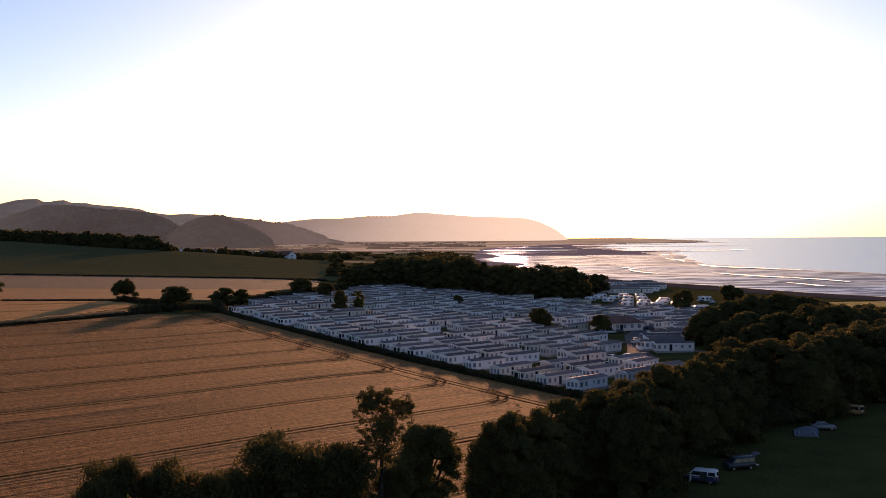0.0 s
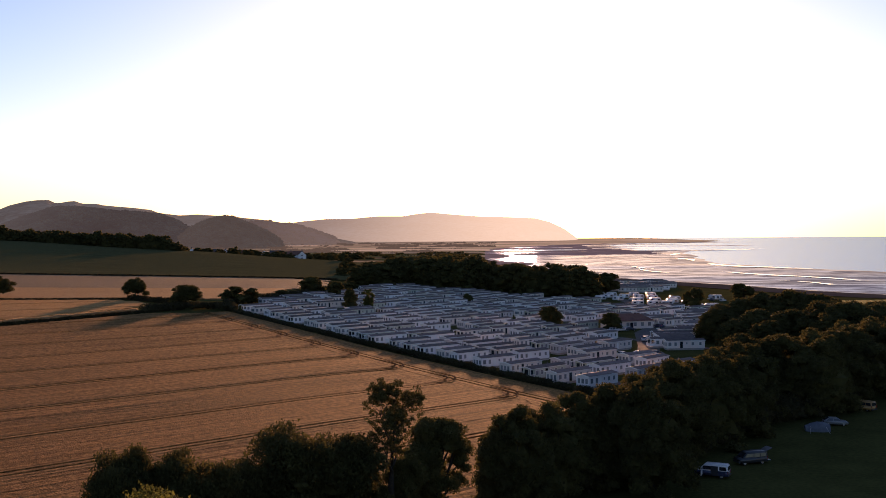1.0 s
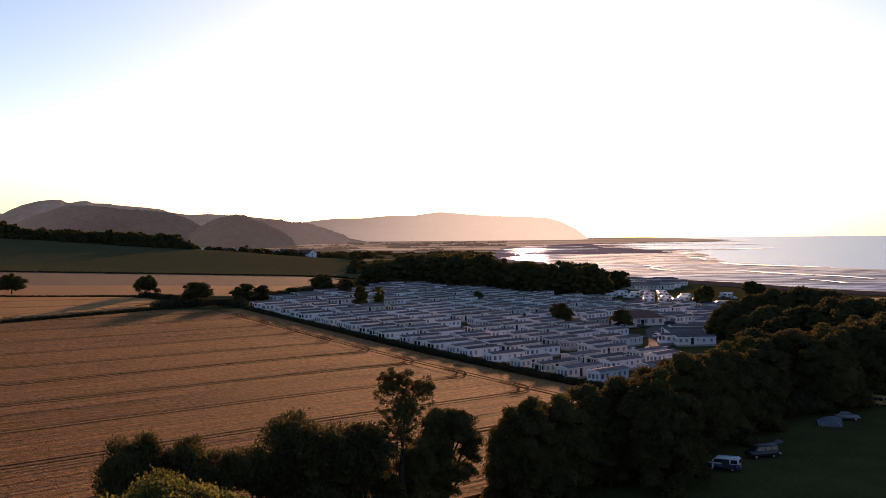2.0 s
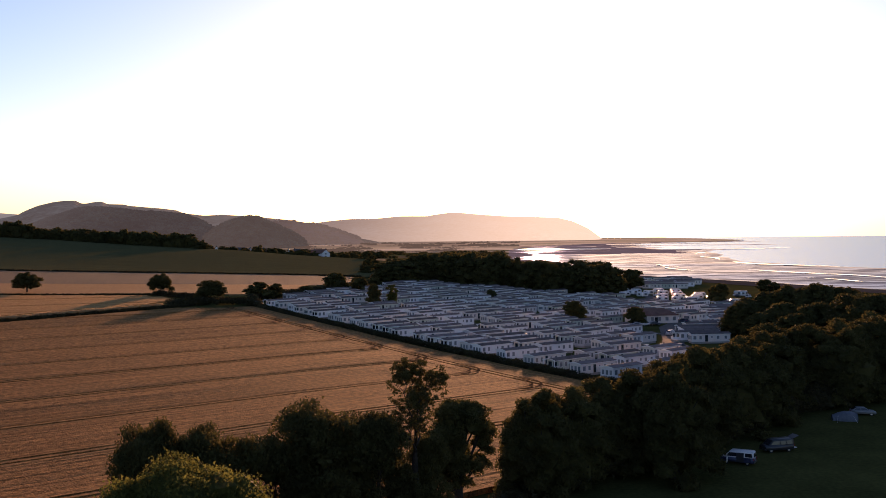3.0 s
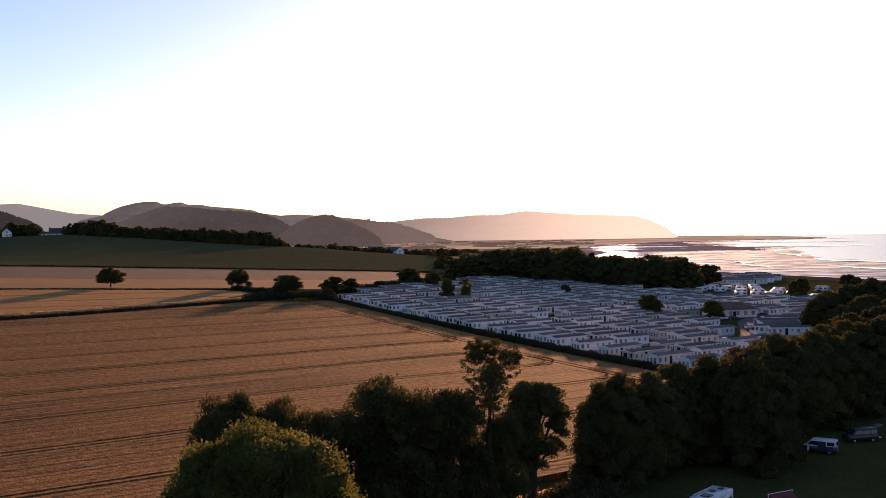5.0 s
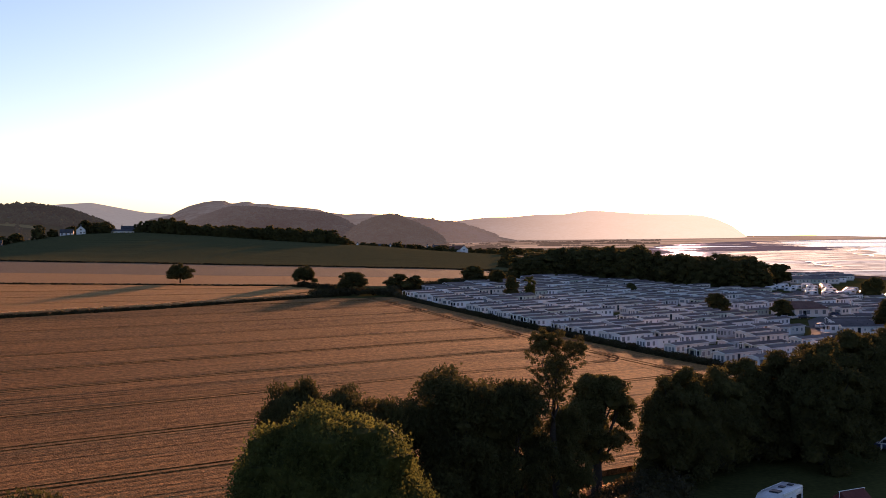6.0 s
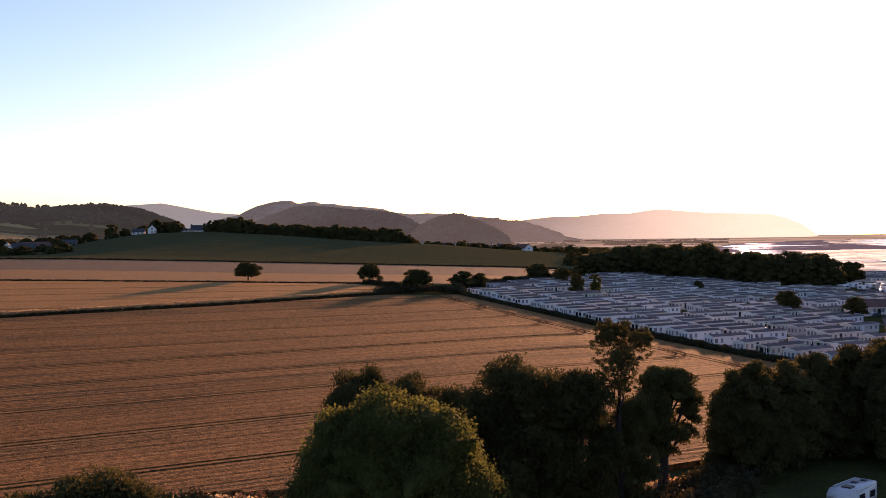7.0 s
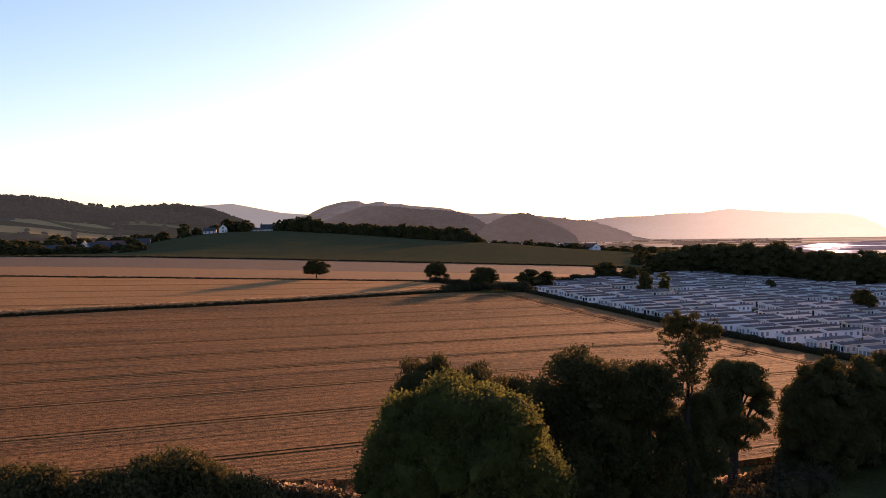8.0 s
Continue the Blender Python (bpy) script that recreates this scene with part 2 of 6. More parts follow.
class Shape:
    """Collects boxes, prisms and tubes into one mesh."""

    def __init__(self):
        self.v, self.f = [], []

    def add(self, verts, faces):
        k = len(self.v)
        self.v += [tuple(p) for p in verts]
        self.f += [tuple(i + k for i in q) for q in faces]
        return self

    def box(self, x0, x1, y0, y1, z0, z1):
        return self.add([(x, y, z) for z in (z0, z1) for y in (y0, y1) for x in (x0, x1)],
                        [(0, 2, 3, 1), (4, 5, 7, 6), (0, 1, 5, 4), (1, 3, 7, 5), (3, 2, 6, 7), (2, 0, 4, 6)])

    def prism(self, outline, a, b, axis="y"):
        """An outline in two of the axes, drawn out along the third from a to b."""
        n = len(outline)
        put = {"x": lambda p, d: (d, p[0], p[1]), "y": lambda p, d: (p[0], d, p[1]), "z": lambda p, d: (p[0], p[1], d)}[axis]
        return self.add([put(p, a) for p in outline] + [put(p, b) for p in outline],
                        [tuple(range(n)), tuple(reversed(range(n, 2 * n)))] + [(i, i + n, (i + 1) % n + n, (i + 1) % n) for i in range(n)])

    def tube(self, points, radii, sides=6):
        k, rings = len(self.v), []
        for i, (p, r) in enumerate(zip(points, radii)):
            p = Vector(p)
            d = Vector(points[min(i + 1, len(points) - 1)]) - Vector(points[max(i - 1, 0)])
            q = d.to_track_quat("Z", "Y")
            for j in range(sides):
                a = 2 * math.pi * j / sides
                self.v.append(tuple(p + q @ Vector((r * math.cos(a), r * math.sin(a), 0))))
        for i in range(len(points) - 1):
            for j in range(sides):
                a, b = k + i * sides + j, k + i * sides + (j + 1) % sides
                self.f.append((a, b, b + sides, a + sides))
        self.f.append(tuple(k + j for j in reversed(range(sides))))
        self.f.append(tuple(k + (len(points) - 1) * sides + j for j in range(sides)))
        return self

    def data(self, name, mat, smooth=False):
        return mesh_data(name, self.v, self.f, mat, smooth)


def empty(name, m, label, category, group="", kind=""):
    ob = new(name)
    ob.empty_display_size = 0.5
    ob.matrix_basis = m
    return tagged(ob, label, category, group, kind)


# ---- terrain ----
CX, CY = -1.3, -9.0
SHORE = [(900, -100), (420, 360), (238, 545), (206, 602), (173, 686), (110, 812), (60, 980), (45, 1150), (40, 1400), (55, 1900), (95, 2300), (200, 2600), (400, 2900), (700, 3050), (900, 3400), (900, 5000), (6000, 5000), (6000, -100)]
SEA = -1.5


def smooth_noise(x, y, seed=0):
    """Cheap rolling noise from a few sines, -1 to 1, for numpy arrays."""
    rnd = np.random.RandomState(seed)
    total = np.zeros_like(x)
    for k in range(9):
        a, w = rnd.uniform(0, 2 * math.pi), rnd.uniform(0.5, 2.2)
        total += np.sin((x * math.cos(a) + y * math.sin(a)) * w + rnd.uniform(0, 6.28)) / (0.7 + w)
    return total / 3.2


def shore_distance(x, y):
    """Metres from the shoreline: positive out in the bay, negative on land."""
    x, y = np.asarray(x, float), np.asarray(y, float)
    best, inside = np.full(x.shape, 1e9), np.zeros(x.shape, bool)
    for (ax, ay), (bx, by) in zip(SHORE, SHORE[1:] + SHORE[:1]):
        t = np.clip(((x - ax) * (bx - ax) + (y - ay) * (by - ay)) / ((bx - ax) ** 2 + (by - ay) ** 2), 0, 1)
        best = np.minimum(best, np.hypot(x - ax - t * (bx - ax), y - ay - t * (by - ay)))
        cross = (ay > y) != (by > y)
        inside ^= cross & (x < (bx - ax) * (y - ay) / ((by - ay) or 1e-9) + ax)
    return np.where(inside, best, -best)


def land_z(x, y):
    x, y = np.asarray(x, float), np.asarray(y, float)
    r, az = np.hypot(x - CX, y - CY), np.degrees(np.arctan2(x - CX, y - CY))
    foot = np.interp(az, [-75, -40, -33, -26, -16.5, -10, -6.5, -2, 3, 6], [20, 20, 18, 15.4, 11.5, 9.2, 7.3, 3.5, 0.8, 0])
    z = foot * np.interp(r, [0, 140, 300, 450, 640], [0, 0.02, 0.25, 0.6, 1])
    top = np.interp(az, [-60, -40, -36, -34.6, -32.8, -31, -29, -25.9, -22.8, -19.6, -16.5, -13.3, -10.2, -6.5, -2, 4],
                    [18, 18, 20, 22, 26.4, 31.7, 34.1, 34.9, 31.8, 27.6, 23.9, 20.6, 16, 11.8, 4, 1])
    s = np.clip((r - 640) / 260, 0, 1)
    s = s * s * (3 - 2 * s) * 0.5 + s * 0.5
    z = np.where(r > 640, foot + (top - foot) * s, z)
    return np.where(r > 900, top * np.interp(r, [900, 1100, 1500, 2100], [1, 0.62, 0.3, 0.12]), z)


def bed_z(x, y):
    """The tidal flats: banks and channels, deeper towards the open sea."""
    edge = np.interp(y, [500, 857, 912, 979, 1073, 1138, 1281, 1476, 1652, 1817, 2000, 2400, 3200, 4000], [520, 363, 352, 324, 295, 282, 288, 328, 349, 394, 340, 340, 480, 400])
    out = x - edge - 14 * smooth_noise(x / 60, y / 60, 12)
    banks = smooth_noise(x / 95, y / 26, 3) * 0.2 + smooth_noise(x / 260, y / 75, 4) * 0.2
    flats = 0.42 - 2.2 * np.clip(out / 90, 0, 1) + banks * np.clip(1 - out / 90, 0, 1)
    for y0, slope, end, w in ((1640, 0.62, 690, 48), (2460, 0.0, 860, 75), (3080, 0.05, 1000, 130), (2190, 0.1, 520, 50), (2760, 0.0, 760, 70)):
        flats = flats + 2.6 * np.exp(-((y - y0 - slope * x) / w) ** 2) * np.clip((end - x) / 190, 0, 1) * np.clip((x - 60) / 120, 0, 1)
    return SEA + flats - 0.9 * np.exp(-((y - 2095) / 40) ** 2) * np.clip((330 - x) / 120, 0, 1)


def ground_z(x, y):
    d = shore_distance(x, y)
    z = land_z(x, y)
    swell = np.interp(np.hypot(x, y), [1400, 4985], [0, 9.2])
    return swell + np.where(d > 0, np.minimum(bed_z(np.asarray(x, float), np.asarray(y, float)), z - 0.5 + np.clip(20 - d, -3, 20) / 20), z * np.clip(-d / 60, 0.0, 1) - np.clip(1 + d / 30, 0, 1) * 0.4)


def gz(x, y):
    return float(ground_z(np.array([x]), np.array([y]))[0])


def polar_sheet(radii, azimuths, height):
    r, a = np.meshgrid(np.asarray(radii), np.radians(azimuths), indexing="ij")
    x, y = CX + r * np.sin(a), CY + r * np.cos(a)
    z = height(x, y)
    n, k = r.shape
    i, j = np.meshgrid(np.arange(n - 1), np.arange(k - 1), indexing="ij")
    p = (i * k + j).ravel()
    return np.stack([x.ravel(), y.ravel(), z.ravel()], 1), np.stack([p, p + k, p + k + 1, p + 1], 1)


def haze_glow_material(name, low, high, glow, sunward=None, span=(0, 1)):
    """Far hills as a backdrop: rough slopes whose emission stands in for miles of lit evening air, usually brighter on
    the side of the sun.
    """
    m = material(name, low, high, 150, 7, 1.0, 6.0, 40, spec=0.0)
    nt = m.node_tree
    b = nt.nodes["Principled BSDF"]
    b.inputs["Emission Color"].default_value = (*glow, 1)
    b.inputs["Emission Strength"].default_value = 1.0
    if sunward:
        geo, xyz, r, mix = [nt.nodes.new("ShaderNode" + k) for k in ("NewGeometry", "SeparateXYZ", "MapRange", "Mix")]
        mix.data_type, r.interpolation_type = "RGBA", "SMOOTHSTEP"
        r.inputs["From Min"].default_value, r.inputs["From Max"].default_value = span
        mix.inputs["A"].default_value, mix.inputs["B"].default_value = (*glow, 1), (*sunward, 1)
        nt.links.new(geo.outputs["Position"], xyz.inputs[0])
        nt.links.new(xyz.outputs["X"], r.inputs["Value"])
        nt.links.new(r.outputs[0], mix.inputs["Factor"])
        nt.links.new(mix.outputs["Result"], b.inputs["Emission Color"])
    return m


# Emission puts aerial haze into the plain, stronger towards the sun.
FAR_PLAIN = haze_glow_material("far_plain_haze", (0.06, 0.06, 0.04), (0.25, 0.2, 0.12), (0.05, 0.038, 0.033), (0.12, 0.088, 0.068), (-900, 200))


def build_ground():
    az = np.concatenate([np.arange(-180, -55, 5.0), np.arange(-55, -2, 0.5), np.arange(-2, 34, 0.27), np.arange(34, 60, 1.5), np.arange(60, 181, 5.0)])
    radii = np.concatenate([[0.01, 8, 20], np.geomspace(30, 4970, 280)])
    v, f = polar_sheet(radii, az, ground_z)
    c = v[f].mean(1)
    d = shore_distance(c[:, 0], c[:, 1])
    r = np.hypot(c[:, 0] - CX, c[:, 1] - CY)
    rise = c[:, 2] - np.interp(np.hypot(c[:, 0], c[:, 1]), [1400, 4985], [0, 9.2]) - SEA
    dry = (d > 0) & (r > 1500) & (rise > 0.9)
    dry |= (d > 0) & (r > 1500) & (c[:, 0] < 340) & (rise > 0.1) & (smooth_noise(c[:, 0] / 150, c[:, 1] / 70, 21) > -0.12)
    dry |= (d > 0) & (d < 18 + 40 * smooth_noise(c[:, 0] / 90, c[:, 1] / 70, 19)) & (r > 900)
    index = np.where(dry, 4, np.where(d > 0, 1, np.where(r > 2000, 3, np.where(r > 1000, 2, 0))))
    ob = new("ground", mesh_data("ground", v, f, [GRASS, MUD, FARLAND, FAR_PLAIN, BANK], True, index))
    tagged(ob, "grass meadow, shingle shore, tidal mud and distant farmland", "ground", kind="structure")


def build_sea():
    v, f = polar_sheet(np.geomspace(250, 4985, 60), np.arange(-16, 62, 1.0), lambda x, y: SEA + np.interp(np.hypot(x, y), [1400, 4985], [0, 9.2]))
    tagged(new("water", mesh_data("water", v, f, WATER, True)), "calm pale evening sea at low tide", "sea", kind="structure")


def swash_material():
    """The thin sheet of water left by the last wave: nearly a mirror, broken by ripples into streaks."""
    m = bpy.data.materials.new("swash")
    m.use_nodes = True
    nt = m.node_tree
    b = nt.nodes["Principled BSDF"]
    b.inputs["Base Color"].default_value, b.inputs["Roughness"].default_value, b.inputs["Metallic"].default_value = (0.86, 0.87, 0.95, 1), 0.16, 1.0
    n, bp = nt.nodes.new("ShaderNodeTexNoise"), nt.nodes.new("ShaderNodeBump")
    n.inputs["Scale"].default_value, n.inputs["Detail"].default_value = 0.08, 4
    bp.inputs["Strength"].default_value, bp.inputs["Distance"].default_value = 1.0, 0.2
    geo = nt.nodes.new("ShaderNodeNewGeometry")
    nt.links.new(geo.outputs["Position"], n.inputs["Vector"])
    nt.links.new(n.outputs["Fac"], bp.inputs["Height"])
    nt.links.new(bp.outputs[0], b.inputs["Normal"])
    return m


SWASH = swash_material()


def swash(points, width, seed):
    """A broken ribbon of shining water where the waves run out over the flats, widening, narrowing and breaking off."""
    rnd = np.random.RandomState(seed)
    verts, faces, run = [], [], 0
    for (ax, ay), (bx, by) in zip(points, points[1:]):
        length = math.hypot(bx - ax, by - ay)
        d = Vector((bx - ax, by - ay)) / length
        for i in range(int(length / 6)):
            run += 1
            w = width * max(0.0, 0.2 + 0.5 * math.sin(run * 0.13 + seed) + 0.3 * math.sin(run * 0.047 + 3 * seed) + 0.08 * rnd.normal())
            x, y = ax + d.x * i * 6, ay + d.y * i * 6
            z = SEA + float(np.interp(math.hypot(x, y), [1400, 4985], [0, 9.2])) + 0.75
            wander = 9 * math.sin(run * 0.09 + seed * 2) + 4 * math.sin(run * 0.23 + seed)
            verts += [(x - d.y * (wander - w), y + d.x * (wander - w), z), (x - d.y * (wander + w), y + d.x * (wander + w), z)]
            k = len(verts)
            if k >= 4 and w > 0.08 * width and i:
                faces.append((k - 4, k - 3, k - 1, k - 2))
    tagged(new("swash", mesh_data("swash", verts, faces, SWASH, True)), "thin shining sheet of water left by spent waves", "water", kind="stuff")


build_ground()
build_sea()
swash([(349, 1652), (328, 1476), (290, 1290), (284, 1138), (297, 1073), (326, 979), (354, 912), (365, 857), (392, 790)], 8.0, 1)
swash([(150, 1150), (178, 960), (196, 850), (205, 778), (229, 754), (238, 717), (243, 662)], 4.0, 3)
swash([(190, 1060), (232, 900), (262, 790), (296, 700), (330, 640)], 4.5, 2)
swash([(360, 1840), (420, 1885), (541, 1950), (590, 1985), (650, 2020)], 12.0, 4)


# Haze painted as emission; brighter sunward, but the spur's left end matches the moor.
NEAR_HILL = haze_glow_material("wooded_hill_haze", (0.04, 0.045, 0.03), (0.13, 0.12, 0.07), (0.0105, 0.0098, 0.01))
MOOR_HILL = haze_glow_material("moor_haze", (0.025, 0.028, 0.02), (0.26, 0.22, 0.15), (0.036, 0.0345, 0.035), (0.062, 0.0535, 0.048), (-1700, -500))
SPUR_HILL = haze_glow_material("spur_haze", (0.025, 0.028, 0.02), (0.07, 0.066, 0.045), (0.041, 0.039, 0.04), (0.026, 0.0228, 0.0232), (-1420, -1000))
COMBE_HILL = haze_glow_material("combe_haze", (0.03, 0.03, 0.022), (0.1, 0.09, 0.06), (0.046, 0.037, 0.036), (0.075, 0.06, 0.054), (-750, -450))
KNOLL_HILL = haze_glow_material("knoll_haze", (0.02, 0.024, 0.018), (0.06, 0.055, 0.038), (0.036, 0.0305, 0.0285))
PALE_HILL = haze_glow_material("far_ridge_haze", (0.06, 0.06, 0.05), (0.12, 0.11, 0.09), (0.1, 0.107, 0.105))
HEAD_HILL = haze_glow_material("headland_haze", (0.06, 0.055, 0.045), (0.3, 0.25, 0.18), (0.108, 0.087, 0.074), (0.46, 0.37, 0.275), (-800, 420))


patchwork(FAR_PLAIN, 170, FIELDS, 500)
# Tan hill fields carry sunlight in their colour; this slope gets little sun.
patchwork(NEAR_HILL, 200, [(0.08, 0.074, 0.026), (0.05, 0.048, 0.019), (0.36, 0.235, 0.09), (0.06, 0.055, 0.021), (0.24, 0.165, 0.06)], 76, -0.63, 4.0)
patchwork(MOOR_HILL, 240, [(c[0] * 0.45, c[1] * 0.45, c[2] * 0.5) for c in FIELDS], 50)


def hill_surface(azimuths, elevations, distance, depth, seed, rough=0.05, apron=False):
    """The height of a range of hills: ridge by azimuth as seen from the meadow, with slopes to front and back."""
    def height(dd, az):
        ridge = 35 + distance * np.tan(np.radians(np.interp(az, azimuths, elevations)))
        aa = np.radians(az)
        x, y = CX + dd * np.sin(aa), CY + dd * np.cos(aa)
        t = np.clip((dd - (distance - depth)) / depth, 0, 1.5)
        rise = np.where(t <= 1, np.sin(np.clip(t, 0, 1) * math.pi / 2) ** 1.3, np.cos((t - 1) * math.pi))
        if apron:
            rise = np.where(t <= 1, np.interp(t, [0, 0.3, 0.5, 0.62, 0.75, 0.9, 1], [0, 0.21, 0.36, 0.47, 0.68, 0.93, 1]), rise)
        relief = smooth_noise(x / 160, y / 160, seed) + 0.5 * smooth_noise(x / 55, y / 55, seed + 1)
        return x, y, ridge * rise + relief * rough * np.maximum(ridge, 30) * np.sin(np.clip(t, 0, 1) * math.pi) - 3
    return height


def hill(name, label, azimuths, elevations, distance, depth, mat, seed, rough=0.05, apron=False):
    height = hill_surface(azimuths, elevations, distance, depth, seed, rough, apron)
    a = np.arange(azimuths[0], azimuths[-1] + 0.01, 0.14)
    d = distance - depth + np.linspace(0, 1, 46) * depth * 1.5
    dd, aa = np.meshgrid(d, a, indexing="ij")
    x, y, z = height(dd, aa)
    n, k = x.shape
    i, j = np.meshgrid(np.arange(n - 1), np.arange(k - 1), indexing="ij")
    p = (i * k + j).ravel()
    me = mesh_data(name, np.stack([x.ravel(), y.ravel(), z.ravel()], 1), np.stack([p, p + k, p + k + 1, p + 1], 1), mat, True)
    return tagged(new(name, me), label, "hill", kind="structure"), height


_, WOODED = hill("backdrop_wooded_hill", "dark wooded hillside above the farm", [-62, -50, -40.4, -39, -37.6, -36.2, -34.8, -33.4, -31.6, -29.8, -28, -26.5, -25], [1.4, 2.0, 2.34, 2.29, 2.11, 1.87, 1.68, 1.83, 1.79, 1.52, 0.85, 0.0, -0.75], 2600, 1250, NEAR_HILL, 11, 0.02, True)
hill("backdrop_far_ridge", "pale distant ridge with evening haze in its glow", [-33, -30.1, -28.6, -27.1, -25.9, -24.6, -22], [1.6, 1.84, 1.93, 1.63, 1.4, 1.3, 1.0], 4800, 700, PALE_HILL, 17)
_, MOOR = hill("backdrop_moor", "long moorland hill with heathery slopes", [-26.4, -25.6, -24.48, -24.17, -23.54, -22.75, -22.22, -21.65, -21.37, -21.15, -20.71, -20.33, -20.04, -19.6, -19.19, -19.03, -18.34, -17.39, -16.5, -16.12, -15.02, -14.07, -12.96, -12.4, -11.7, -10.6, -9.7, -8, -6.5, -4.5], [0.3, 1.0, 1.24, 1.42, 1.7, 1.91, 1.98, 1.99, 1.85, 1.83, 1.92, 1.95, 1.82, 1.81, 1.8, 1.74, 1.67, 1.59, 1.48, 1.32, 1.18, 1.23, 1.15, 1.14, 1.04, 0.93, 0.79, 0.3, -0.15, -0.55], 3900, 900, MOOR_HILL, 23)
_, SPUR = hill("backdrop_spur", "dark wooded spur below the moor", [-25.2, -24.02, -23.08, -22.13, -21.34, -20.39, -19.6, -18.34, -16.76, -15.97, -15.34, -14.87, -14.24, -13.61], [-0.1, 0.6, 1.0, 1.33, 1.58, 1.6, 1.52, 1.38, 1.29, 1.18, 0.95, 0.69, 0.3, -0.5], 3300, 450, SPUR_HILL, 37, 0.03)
_, COMBE = hill("backdrop_combe", "wooded spur beyond the knoll with haze in its glow", [-13, -12.35, -11.71, -11.24, -10.61, -10.14, -9.77, -8.9, -8.28, -7.51, -6.74, -6.2], [-0.4, 0.05, 0.48, 0.79, 0.84, 0.84, 0.67, 0.64, 0.47, 0.2, -0.08, -0.4], 3500, 420, COMBE_HILL, 41, 0.03)
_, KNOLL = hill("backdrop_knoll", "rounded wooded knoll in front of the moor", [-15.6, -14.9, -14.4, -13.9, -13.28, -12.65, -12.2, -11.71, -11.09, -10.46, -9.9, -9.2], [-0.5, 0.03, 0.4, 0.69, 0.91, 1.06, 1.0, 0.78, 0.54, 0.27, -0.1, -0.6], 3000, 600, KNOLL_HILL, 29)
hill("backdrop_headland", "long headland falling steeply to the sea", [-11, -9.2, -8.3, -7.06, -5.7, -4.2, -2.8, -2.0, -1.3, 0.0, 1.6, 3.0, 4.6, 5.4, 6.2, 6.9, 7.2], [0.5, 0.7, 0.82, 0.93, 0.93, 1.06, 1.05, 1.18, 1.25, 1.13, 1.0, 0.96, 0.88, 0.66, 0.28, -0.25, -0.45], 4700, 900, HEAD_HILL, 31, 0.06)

# ---- fields ----
ALONG = radians(42)


def in_polygon(x, y, poly):
    inside = np.zeros(x.shape, bool)
    for (ax, ay), (bx, by) in zip(poly, poly[1:] + poly[:1]):
        cross = (ay > y) != (by > y)
        inside ^= cross & (x < (bx - ax) * (y - ay) / ((by - ay) or 1e-9) + ax)
    return inside


